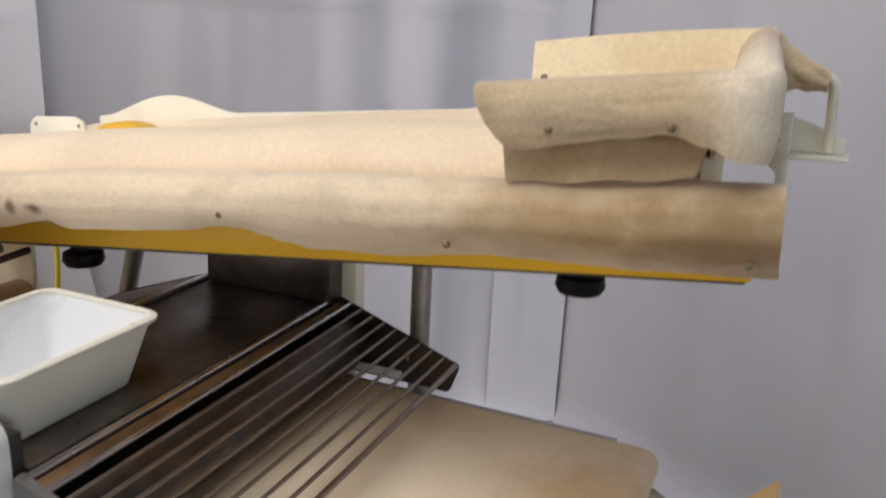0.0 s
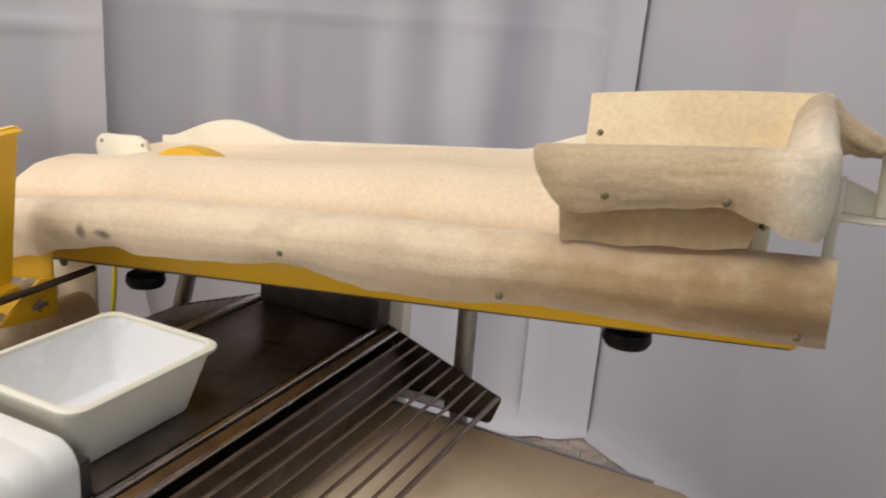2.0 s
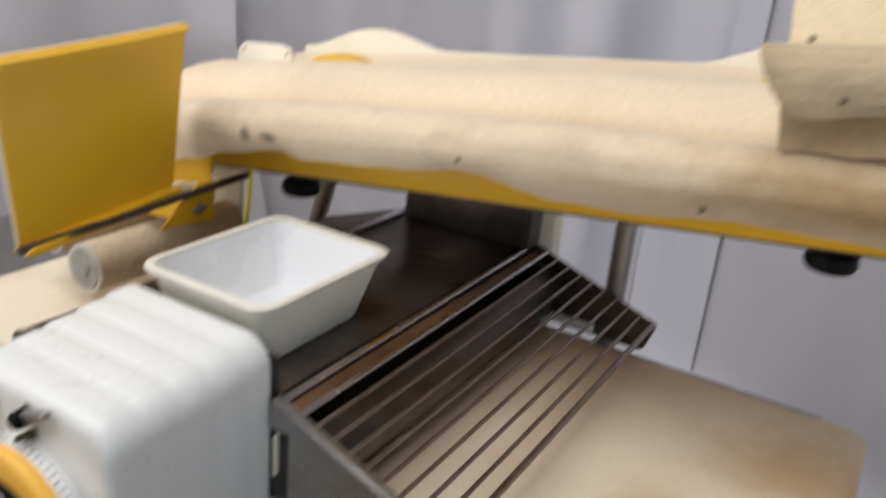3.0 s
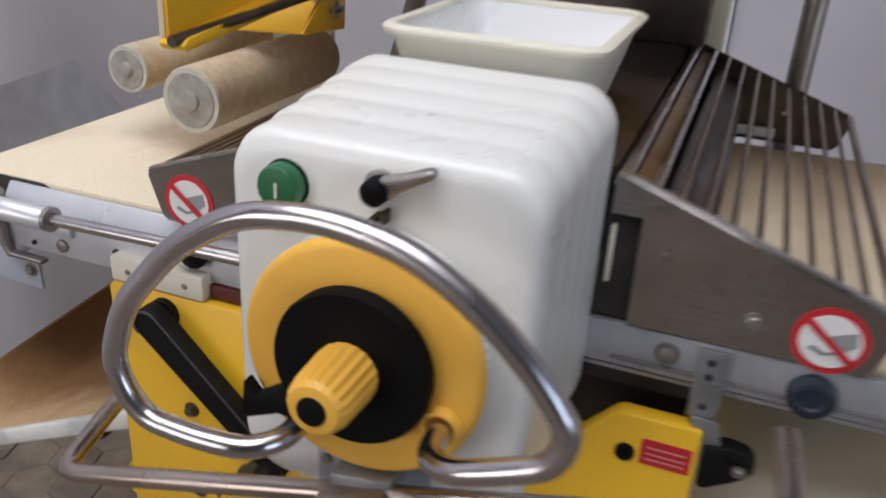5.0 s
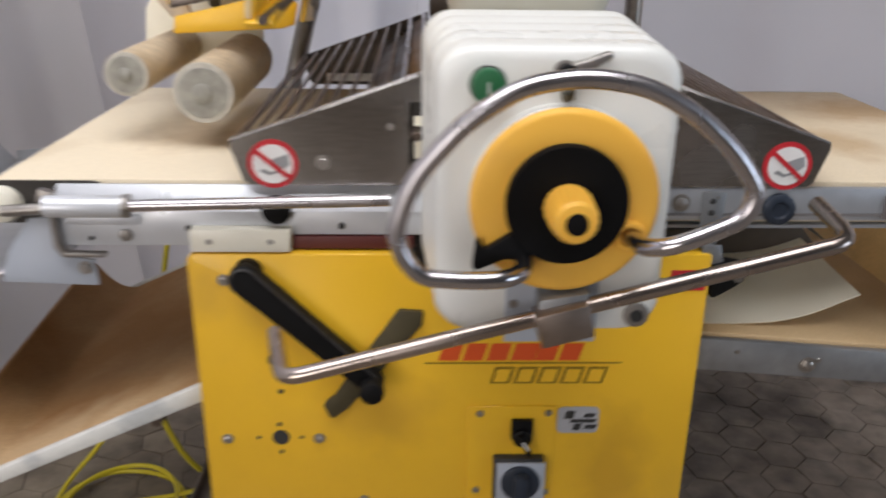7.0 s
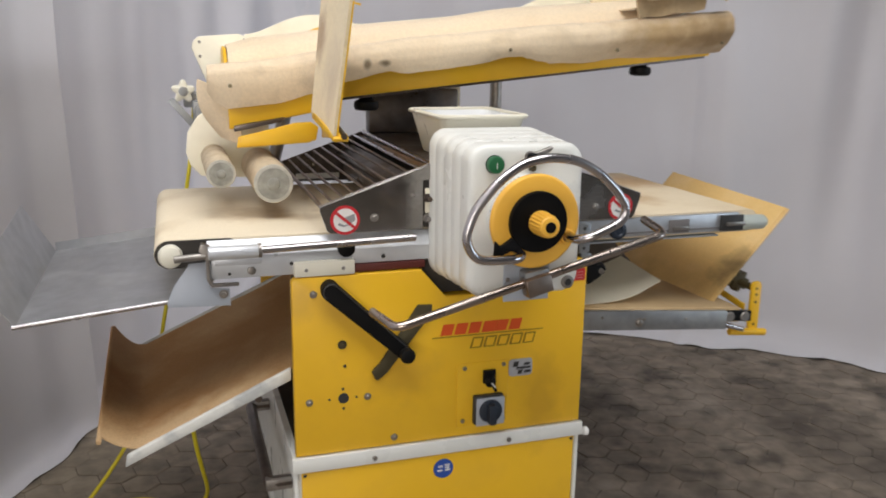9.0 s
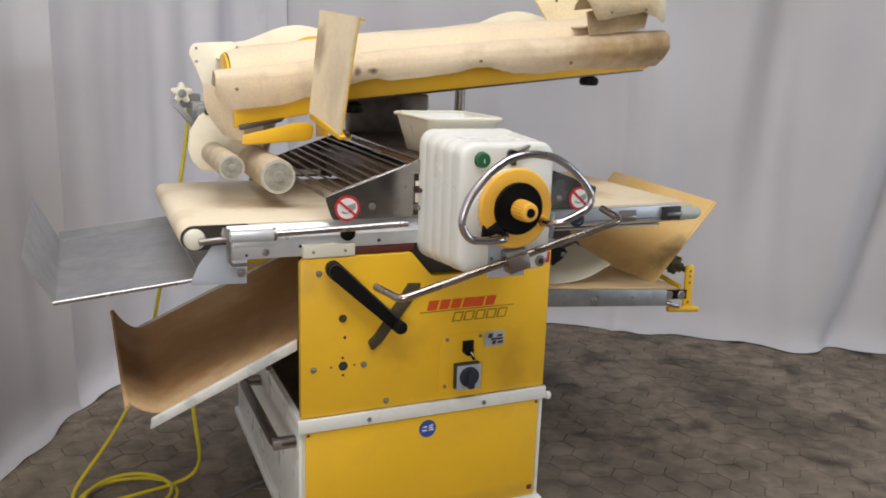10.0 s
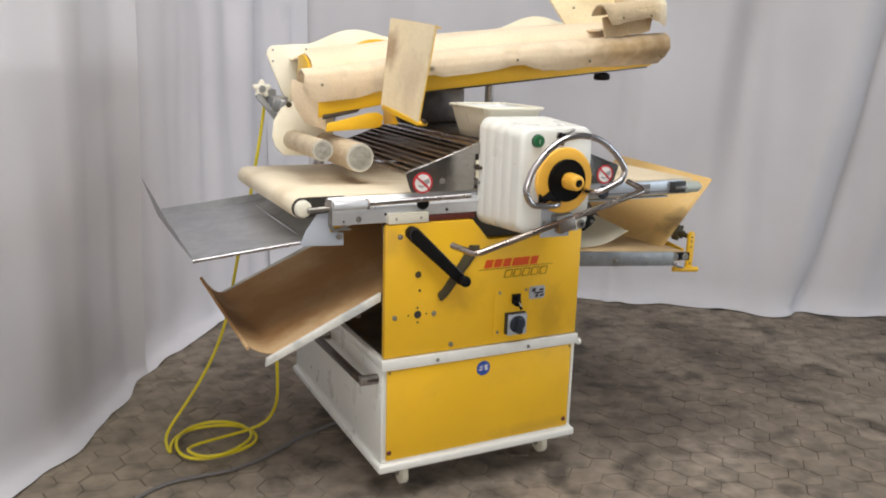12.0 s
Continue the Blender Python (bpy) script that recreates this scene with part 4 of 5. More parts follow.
# ---- guards over both belts ----
for s, nm in ((-1, "left"), (1, "right")):
    def X(d, s=s):
        return 0.1 + s * d
    outline = [(X(0.123), 1.0785), (X(0.365), 0.994), (X(0.366), 0.986), (X(0.352), 0.945), (X(0.345), 0.939), (X(0.15), 0.939), (X(0.15), 1.042), (X(0.123), 1.042)]
    gd = sp("guard_plate", prism(outline, "y", 0.008, 0.0105, 0.0006, 1), "guardsteel", None, "brushed steel guard side plate")
    sp("guard_lip", prism([(X(0.125), 1.08), (X(0.366), 0.9955), (X(0.366), 0.9925), (X(0.125), 1.077)], "y", 0.0108, 0.022, 0.0004, 1), "steel", gd)
    back = sp("guard_plate", prism([(x, z + 0.004) for x, z in outline], "y", 0.674, 0.677, 0.0008, 1), "darksteel", None, "stained steel guard back plate")
    sp("rivet", lathe((X(0.27), 0.674, 0.99), (0, -1, 0), [(0, 0.005), (0.002, 0.004)], 12), "steel", back)
    sp("cover_bar", rod((X(0.13), 0.011, 1.0735), (X(0.13), 0.673, 1.0775), 0.005, 14), "chrome", gd, "polished steel bar")
    sp("cover_strip", prism([(X(0.1355), 1.07), (X(0.1505), 1.064), (X(0.1505), 1.061), (X(0.1355), 1.067)], "y", 0.0235, 0.672, 0.0006, 1), "rust", gd, "rust-brown steel strip")
    sp("cover_bar", rod((X(0.155), 0.011, 1.064), (X(0.155), 0.673, 1.068), 0.0045, 14), "chrome", gd, "polished steel bar")
    sp("inner_strip", prism([(X(0.162), 1.045), (X(0.208), 1.022), (X(0.208), 1.019), (X(0.162), 1.042)], "y", 0.0235, 0.672, 0.0006, 1), "darksteel", gd, "dark inclined steel strip")
    for i in range(9):
        d = 0.1765 + 0.0229 * i
        z = lerp(1.0565, 0.9915, i / 8)
        sp("rod", rod((X(d), 0.011, z), (X(d), 0.673, z + 0.004), 0.003 if i < 8 else 0.0048, 10), "rodsteel", gd)
    sign = sp("warning_sign", lathe((X(0.315), 0.0078, 0.966), (0, -1, 0), [(0, 0.0305), (0.0008, 0.0305)], 40), "red", gd, "round red and white warning sign")
    cxs = X(0.315)
    sp("sign_field", lathe((cxs, 0.0068, 0.966), (0, -1, 0), [(0, 0.0243), (0.0006, 0.0243)], 40), "paper", sign)
    sp("sign_shape", prism([(cxs - 0.016, 0.957), (cxs - 0.004, 0.952), (cxs + 0.008, 0.956), (cxs + 0.021, 0.966), (cxs + 0.019, 0.979), (cxs + 0.0, 0.972)], "y", 0.0056, 0.006, 0), "printgrey", sign)
    sp("sign_shape", prism([(cxs - 0.014, 0.962), (cxs - 0.002, 0.956), (cxs + 0.006, 0.959), (cxs + 0.004, 0.965), (cxs - 0.004, 0.967)], "y", 0.0048, 0.0054, 0), "paper", sign)
    sp("sign_slash", prism([(cxs - 0.0215, 0.9805), (cxs - 0.0185, 0.9855), (cxs + 0.0215, 0.9515), (cxs + 0.0185, 0.9465)], "y", 0.004, 0.0046, 0), "red", sign)
    hexbolt(gd, (X(0.254), 0.008, 0.968), r=0.006, h=0.003)
    hexbolt(gd, (X(0.172), 0.008, 1.012), r=0.003, h=0.002)
    # near-black sheet that paints the shade in the gap beside the housing
    sp("recess_plate", box(min(X(0.118), X(0.149)), max(X(0.118), X(0.149)), 0.0175, 0.022, 0.94, 1.056, 0.001), "dark", gd)
    if s < 0:
        sp("guard_step", box(min(X(0.12), X(0.144)), max(X(0.12), X(0.144)), 0.0115, 0.017, 0.972, 1.024, 0.001), "cream", gd)
        hexbolt(gd, (X(0.14), 0.0113, 1.004), r=0.006, h=0.02, material="darksteel")
        hexbolt(gd, (X(0.139), 0.0175, 0.96), r=0.006, h=0.016)
sp("pinch_roller", rod((0.262, 0.03, 0.985), (0.262, 0.645, 0.985), 0.03, 28, 0.003), "darksteel", None, "worn steel sheeting roller")
sp("pinch_roller", rod((-0.062, 0.03, 0.985), (-0.062, 0.645, 0.985), 0.03, 28, 0.003), "darksteel", None, "worn steel sheeting roller")
roof = sp("roof_plate", box(-0.018, 0.218, 0.034, 0.675, 1.0635, 1.0755, 0.003), "darksteel", None, "dark worn steel cover plate")
sp("rear_web", box(-0.052, 0.2495, 0.668, 0.672, 0.94, 1.062, 0), "dark")
# dark fillers: the shade under the belts and the roof plate put into colour
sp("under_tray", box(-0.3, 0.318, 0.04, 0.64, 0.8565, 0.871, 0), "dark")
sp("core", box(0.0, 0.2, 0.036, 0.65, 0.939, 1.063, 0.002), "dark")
for x, r, m in ((-0.024, 0.0035, "steel"), (0.224, 0.0035, "steel")):
    sp("cover_bar", rod((x, 0.012, 1.076 - abs(x - 0.1) * 0.06), (x, 0.672, 1.076 - abs(x - 0.1) * 0.06), r, 12, 0.001), m, roof)
sp("side_tab", box(0.224, 0.228, 0.0115, 0.03, 0.975, 1.03, 0.001), "cream")
sp("white_slot", box(0.255, 0.362, 0.664, 0.670, 0.951, 0.966, 0.001), "paper", None, "white plastic strip")
sp("white_slot", box(-0.22, -0.1, 0.664, 0.670, 0.951, 0.966, 0.001), "paper", None, "white plastic strip")
sp("stay", box(-0.075, -0.066, 0.66, 0.669, 0.94, 1.045, 0.001), "darksteel")
sp("stay", box(0.262, 0.271, 0.66, 0.669, 0.966, 1.035, 0.001), "galv")
sp("rear_cover", box(-0.02, 0.238, 0.63, 0.678, 1.0765, 1.197, 0.006), "darksteel", None, "dark rear cover box")
sp("rear_column", box(0.205, 0.262, 0.68, 0.715, 0.9, 1.21, 0.004), "cream", None, "pale rear column")

# ---- supports of the felt board ----
for a, b, lb in (((0.379, 0.7, 0.86), (0.379, 0.7, 1.243), "upright steel tube post behind the belt"), ((-0.315, 0.7, 0.86), (-0.225, 0.7, 1.18), "slanting steel tube post behind the belt")):
    p = sp("support_post", rod(a, b, 0.0175, 20), "bolt", None, lb)
    sp("foot", box(a[0] - 0.03, a[0] + 0.03, 0.671, 0.73, 0.85, 0.9, 0.003), "bolt", p)

# ---- felt board above the machine ----
TILT = 0.104


def zb(x):
    return 1.2133 + TILT * x


board = thing("felt_topped_board", "long tilted yellow board draped with worn cream felt", "moulding board", (0.2, 0.5, 1.2))


def skew(bm):
    """The board stands a little askew to the machine: its high end lies further back."""
    for v in bm.verts:
        v.co.y += 0.047 * max(0.0, v.co.x + 0.15)
    return bm


def bp(name, bm, material, parent=None, label="", smooth=40):
    parent, bm = parent or board, skew(bm)
    return part(name, under(parent, bm), material, parent, label, smooth)


def slope(x0, x1, h0, h1, y0, y1, bev=0.002):
    return prism([(x0, zb(x0) + h0), (x1, zb(x1) + h0), (x1, zb(x1) + h1), (x0, zb(x0) + h1)], "y", y0, y1, bev)


tray = bp("tray", slope(-0.4, 0.905, -0.008, -0.001, 0.3725, 0.72), "yellow", None, "yellow painted board")
bp("edge_lip", slope(-0.435, 0.905, -0.009, 0.075, 0.366, 0.372), "yellow", tray)
bp("runner", slope(-0.3, 0.9, -0.016, -0.0085, 0.38, 0.42), "darksteel", tray)
bp("end_lip", merge(prism([(-0.415, 1.122), (-0.2, 1.163), (-0.2, 1.25), (-0.415, 1.22)], "y", 0.325, 0.331, 0.003)), "yellow", tray)
bp("arm", prism([(-0.402, 1.083), (-0.24, 1.092), (-0.222, 1.098), (-0.216, 1.128), (-0.235, 1.14), (-0.27, 1.138), (-0.31, 1.128), (-0.398, 1.108)], "y", 0.296, 0.302, 0.003), "yellow", tray, "yellow bracket arm")
bp("clip", prism([(-0.405, 1.119), (-0.3, 1.14), (-0.29, 1.15), (-0.405, 1.132)], "y", 0.3025, 0.32, 0.001), "darksteel", tray)
LOW = [(-0.455, 0.042), (-0.44, 0.016), (-0.41, 0.0), (-0.305, 0.001), (-0.222, 0.016), (-0.144, 0.035), (-0.045, 0.0485), (0.004, 0.037), (0.088, 0.036), (0.153, 0.041), (0.26, 0.053), (0.289, 0.051), (0.32, 0.04), (0.35, 0.03), (0.39, 0.022), (0.5, 0.017), (0.6, 0.018), (0.65, 0.014), (0.7, 0.009), (0.78, 0.003), (0.94, 0.003)]
CREST = [(-0.45, 0.84), (-0.3, 0.82), (-0.17, 0.91), (0.03, 0.98), (0.4, 0.98), (0.62, 0.93), (0.93, 0.91)]


def felt_front(u, v):
    x = lerp(-0.455, 0.921 + 0.012 * v, u)
    low = track(LOW, x)
    bul = 0.006 * noise.noise(Vector((x * 5, 1.7, 0.3))) + 0.01 * math.exp(-((x - 0.28) / 0.05) ** 2)
    end = min(1, (x + 0.46) / 0.07)
    tuck = 0.05 * max(0.0, min(1.0, (x - 0.35) / 0.35))
    pr = [(0.392, 0.03), (0.387, 0.064), (0.377, 0.09), (0.36, 0.108), (0.34, 0.1145), (0.319, 0.11), (0.304, 0.092), (0.302, lerp(0.088, low, 0.35)), (0.307 + 0.4 * tuck, lerp(0.088, low, 0.7)), (0.316 + tuck, low)]
    k = v * (len(pr) - 1)
    i = min(int(k), len(pr) - 2)
    y, h = (lerp(pr[i][j], pr[i + 1][j], k - i) for j in (0, 1))
    h *= lerp(track(CREST, x), 1.0, max(0.0, min(1.0, (v - 0.6) / 0.3)))
    front = max(0.0, (v - 0.3) / 0.7)
    y -= bul * front - (1 - end) * 0.03
    h += 0.004 * noise.noise(Vector((x * 7, v * 3, 5))) + 0.002 * noise.noise(Vector((x * 30, v * 9, 5)))
    if x > 0.6:
        y -= 0.003 * noise.noise(Vector((x * 45, v * 14, 2)))
    return Vector((x, y, zb(x) + h))


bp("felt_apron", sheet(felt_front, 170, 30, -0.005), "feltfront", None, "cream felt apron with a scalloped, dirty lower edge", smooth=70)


def felt_top(u, v):
    x = lerp(-0.404, 0.836 - 0.012 * v, u)
    pr = [(0.401, 0.02), (0.4, 0.066), (0.41, 0.106), (0.432, 0.132), (0.465, 0.149), (0.5, 0.155), (0.54, 0.148), (0.58, 0.138), (0.63, 0.132), (0.68, 0.138), (0.712, 0.15)]
    k = v * (len(pr) - 1)
    i = min(int(k), len(pr) - 2)
    y, h = (lerp(pr[i][j], pr[i + 1][j], k - i) for j in (0, 1))
    h *= track([(-0.47, 0.95), (0.1, 1.03), (0.34, 1.07), (0.6, 1.05)], x)
    h += 0.004 * noise.noise(Vector((x * 4, v * 2, 9))) - 0.01 * max(0, (-0.345 - x) / 0.06)
    return Vector((x, y, zb(x) + h))


bp("felt_cover", sheet(felt_top, 110, 30, 0.005), "felt", None, "cream felt cover rounded over the board", smooth=70)


def hump(x, c, w):
    t = abs(x - c) / w
    return 0.5 * (1 + math.cos(math.pi * min(t, 1)))


outline = [(x, zb(x) + 0.16 + 0.036 * hump(x, -0.17, 0.15) ** 0.7 + 0.036 * hump(x, 0.59, 0.16) ** 0.7) for x in (lerp(-0.34, 0.835, i / 84) for i in range(85))]
bp("back_board", prism(outline + [(0.835, zb(0.835) + 0.004), (-0.34, zb(-0.34) + 0.004)], "y", 0.716, 0.726, 0.002), "cream", None, "cream plastic back board with two humps")
for c in (-0.13, 0.61):
    bm = prism([(c + 0.085 * math.cos(radians(180 - a)), zb(c) + 0.111 + 0.05 * math.sin(radians(a))) for a in range(0, 181, 12)], "y", 0.56, 0.60, 0.004)
    bp("yellow_ridge", bm, "yellow", None, "yellow ridge under the felt")
endp = bp("end_plate", prism([(-0.478, 1.3), (-0.474, 1.318), (-0.46, 1.33), (-0.36, 1.338), (-0.338, 1.33), (-0.33, 1.31), (-0.33, 1.12), (-0.4, 1.12), (-0.43, 1.18)], "y", 0.668, 0.678, 0.003), "cream", None, "cream plastic end plate with rounded corners")
for x, z in ((-0.458, 1.316), (-0.345, 1.322), (-0.458, 1.28)):
    bp("screw", lathe((x, 0.668, z), (0, -1, 0), [(0, 0.004), (0.002, 0.003)], 10), "bolt", endp)
bp("yellow_end", prism([(0.404, 1.185), (0.41, 1.255), (0.433, 1.282), (0.468, 1.301), (0.5, 1.306), (0.535, 1.298), (0.56, 1.19)], "x", -0.414, -0.405, 0.003), "yellow", None, "yellow end cheek under the felt")
bp("felt_tongue", sheet(lambda u, v: Vector((lerp(lerp(-0.478, -0.395, u), lerp(-0.43, -0.385, u), v) - 0.02 * math.sin(math.pi * v) * (1 - u), lerp(0.385, 0.335, u) + 0.01 * v * v - 0.008 * math.sin(math.pi * u), lerp(lerp(1.232, 1.2, u), lerp(1.098, 1.085, u), v))), 14, 18, 0.006), "felt", None, "hanging felt tongue at the board's end", smooth=70)
rb = bp("roller_bracket", prism([(-0.50, 1.02), (-0.475, 0.992), (-0.36, 0.985), (-0.318, 1.0), (-0.308, 1.02), (-0.305, 1.16), (-0.33, 1.165), (-0.42, 1.17), (-0.478, 1.14), (-0.503, 1.1), (-0.509, 1.05)], "y", 0.5, 0.512, 0.004), "cream", None, "cream bracket plate that holds the rollers")
for x, z, r in ((-0.455, 1.15, 0.009), (-0.385, 1.112, 0.01), (-0.34, 1.135, 0.006)):
    bp("hole", lathe((x, 0.5, z), (0, -1, 0), [(0, r), (0.002, r), (0.0022, r * 0.7)], 18), "strap", rb)
for p, r, lb in (((-0.336, 0.182, 1.018), 0.0425, "thick flour-dusted cloth roller"), ((-0.444, 0.198, 1.04), 0.031, "thin flour-dusted cloth roller")):
    rl = bp("roller", lathe(p, (0, 1, 0), [(0, r - 0.003), (0.002, r), (0.499 - p[1], r), (0.5 - p[1], r - 0.003)], 40), "roller", None, lb)
    bp("rim", lathe((p[0], p[1] - 0.002, p[2]), (0, 1, 0), [(0, r * 0.97), (0.003, r * 0.99)], 40), "cloudrim", rl)
    bp("end_disc", lathe((p[0], p[1] - 0.0035, p[2]), (0, 1, 0), [(0, r * 0.8), (0.0014, r * 0.82)], 36), "rollcap", rl)
    bp("hub", lathe((p[0], p[1] - 0.008, p[2]), (0, 1, 0), [(0, r * 0.24), (0.0015, r * 0.3), (0.0045, r * 0.32), (0.005, r * 0.45)], 24), "rollcap", rl)
# clamp at the end of the board
cl = bp("clamp", merge(box(-0.505, -0.452, 0.655, 0.70, 1.15, 1.19, 0.004), rod((-0.497, 0.672, 1.17), (-0.497, 0.70, 1.2), 0.008, 10)), "galvdull", None, "metal clamp with a white star knob")
star = [(-0.505 + r * math.cos(a), 1.192 + r * math.sin(a)) for k in range(20) for a, r in ((k * math.pi / 10 + 0.3, (0.032, 0.027, 0.017, 0.027)[k % 4]),)]
bp("star_knob", merge(prism(star, "y", 0.628, 0.65, 0.005), lathe((-0.505, 0.65, 1.192), (0, 1, 0), [(0, 0.014), (0.012, 0.012)], 16)), "tub", cl, "white plastic star knob")
bp("hub", lathe((-0.505, 0.6285, 1.192), (0, -1, 0), [(0, 0.012), (0.003, 0.011), (0.004, 0.006)], 16), "galvdull", cl)
bp("clamp_plate", prism([(-0.545, 1.172), (-0.53, 1.18), (-0.455, 1.09), (-0.47, 1.08)], "y", 0.56, 0.574, 0.002), "galvdull", cl)
bp("pivot_knuckle", merge(rod((-0.465, 0.513, 1.145), (-0.465, 0.69, 1.145), 0.018, 18, 0.003), box(-0.485, -0.435, 0.575, 0.654, 1.12, 1.17, 0.004)), "galvdull", cl)
# black clamp knobs under the board
for x, y, z in ((0.708, 0.409, 1.257), (-0.079, 0.404, 1.172)):
    bp("clamp_knob", merge(lathe((x, y, z + 0.024), (0, 0, -1), [(0, 0.014), (0.012, 0.018), (0.018, 0.0295), (0.03, 0.0315), (0.038, 0.027), (0.04, 0.015)], 24), rod((x, y, z + 0.02), (x, y, zb(x) - 0.003), 0.007, 10)), "black", None, "black plastic clamp knob")
# screws through the felt
for x, y, h, r in ((-0.41, 0.3, 0.05, 0.006), (0.262, 0.292, 0.066, 0.006), (0.57, 0.303, 0.037, 0.0068), (0.903, 0.308, 0.026, 0.006)):
    bp("felt_screw", lathe((x, y + 0.003, zb(x) + h), (0, -1, 0), [(0, r * 0.72), (0.003, r * 0.68), (0.0043, r * 0.35)], 16), "brass")
# felt-faced flap on its yellow bracket
fl = bp("flap", sheet(lambda u, v: Vector((-0.231 + 0.03 * v + 0.004 * math.sin(3 * u), lerp(0.272, 0.012 - 0.034 * v, u) + 0.008 * v * (1 - u), lerp(1.163, 1.133, u) + lerp(0.256, 0.26, u) * v)), 20, 22, 0.004), "yellow", None, "tall yellow flap plate faced with felt")
bp("felt_face", sheet(lambda u, v: Vector((-0.237 + 0.03 * v + 0.005 * math.sin(3 * u), lerp(0.27, 0.01 - 0.034 * v, u) + 0.008 * v * (1 - u), lerp(1.165, 1.136, u) + lerp(0.254, 0.257, u) * v)), 20, 22, 0.006), "feltlight", fl, "pale felt facing")
bp("rim", sheet(lambda u, v: Vector((-0.205 + 0.004 * math.sin(3 * u) + 0.02 * v, lerp(0.279, -0.022, u), lerp(1.418, 1.392, u) - 0.004 * v)), 12, 2, 0.004), "yellow", fl)
bp("lower_rim", sheet(lambda u, v: Vector((-0.2305 + 0.004 * math.sin(3 * u) + 0.016 * v, lerp(0.272, 0.012, u), lerp(1.163, 1.133, u) - 0.004 * v)), 12, 2, 0.004), "yellow", fl)
bp("foot", prism([(0.27, 1.15), (0.27, 1.168), (0.015, 1.137), (0.005, 1.131), (0.01, 1.124)], "x", -0.236, -0.205, 0.002), "yellow", fl)
bp("hinge_plate", prism([(0.22, 1.11), (0.33, 1.10), (0.335, 1.165), (0.3, 1.17)], "x", -0.204, -0.198, 0.002), "yellow", fl)
bp("wing_bolt", merge(rod((-0.196, 0.29, 1.13), (-0.185, 0.29, 1.13), 0.004, 8), box(-0.19, -0.185, 0.275, 0.305, 1.127, 1.135, 0.002), box(-0.191, -0.186, 0.287, 0.293, 1.12, 1.142, 0.002)), "bolt", fl)
bp("hinge_bar", merge(rod((-0.215, 0.0, 1.135), (-0.19, 0.40, 1.165), 0.006, 10)), "darksteel", fl)

# ---- open trough of felt on the board's high end ----
trough = thing("felt_trough", "open trough of stiff worn felt on the board's high end", "trough", (0.75, 0.45, 1.45))


def tp(name, bm, material, parent=None, label="", smooth=60):
    parent = parent or trough
    return part(name, under(parent, skew(bm)), material, parent, label, smooth)


def tz(x, z):
    return z - 0.009 + 0.118 * (x - 0.75)


def rim_path(s):
    """Place and outward direction along the trough's rim: front, round the corner, then back along the end."""
    if s < 0.263:
        return Vector((0.597 + s, 0.284, 0)), Vector((0, -1, 0)), 0.0
    if s < 0.334:
        a = (s - 0.263) / 0.045
        n = Vector((math.sin(a), -math.cos(a), 0))
        return Vector((0.86, 0.329, 0)) + 0.045 * n, n, a / 1.571
    return Vector((0.905 - 0.07 * (s - 0.334), 0.329 + s - 0.334, 0)), Vector((1, 0.07, 0)), 1.0


def front_flap(u, v):
    s = 0.584 * u
    p, n, turn = rim_path(s + 0.045 * max(0.0, (v - 0.5) / 0.5) ** 1.5 * (1 - min(1, s / 0.2)))
    low = track([(0.0, 1.458), (0.03, 1.456), (0.08, 1.461), (0.15, 1.465), (0.215, 1.468), (0.25, 1.454), (0.285, 1.438), (0.31, 1.432), (0.328, 1.438), (0.345, 1.455), (0.38, 1.478), (0.43, 1.49), (0.6, 1.5)], s)
    top = 1.523 + 0.04 * max(0.0, (s - 0.3) / 0.284)
    slim = 1 - 0.35 * turn
    pr = [(lerp(-0.062, -0.085, turn), lerp(top - 0.034, 1.435, turn)), (lerp(-0.061, -0.07, turn), lerp(top - 0.028, 1.46, turn)), (-0.058, top - 0.02), (-0.041, top - 0.005), (-0.024, top), (-0.008, top - 0.004), (0.0, top - 0.018), (0.002, lerp(top - 0.018, low, 0.35)), (0.0 + 0.003 * turn, lerp(top - 0.018, low, 0.7)), (-0.006 + 0.008 * turn, low)]
    k = v * (len(pr) - 1)
    i = min(int(k), len(pr) - 2)
    f = k - i
    o, z = (lerp(pr[i][j], pr[i + 1][j], f) for j in (0, 1))
    o = o * slim + 0.003 * noise.noise(Vector((s * 16, v * 5, 4))) + 0.0015 * noise.noise(Vector((s * 50, v * 16, 8)))
    q = p + n * o
    return Vector((q.x, q.y, tz(q.x, z)))


tp("front_flap", sheet(front_flap, 90, 46, -0.005), "feltdirty", None, "worn felt rolled over the front and the end", smooth=80)
tp("base_felt", sheet(lambda u, v: Vector((lerp(lerp(0.622, 0.634, v), lerp(0.856, 0.838, v), u), 0.322 - 0.006 * v + 0.004 * math.sin(9 * u), tz(lerp(0.62, 0.85, u), lerp(1.482, 1.414, v)) + 0.002 * math.sin(14 * u))), 30, 10, 0.006), "feltbase", None, "brown-stained felt base")
tp("back_wall", sheet(lambda u, v: Vector((lerp(lerp(0.605, 0.572, v), 0.885, u), lerp(0.47, 0.59, v) - 0.02 * u, tz(lerp(0.575, 0.875, u), lerp(1.43, 1.566, v) + 0.004 * math.sin(3.1 * u)))), 30, 20, 0.007), "feltlight", None, "pale felt back wall")
tp("bottom", sheet(lambda u, v: Vector((lerp(0.64, 0.85, u), lerp(0.35, 0.475, v), tz(lerp(0.64, 0.85, u), 1.44))), 12, 8, 0.005), "felt")


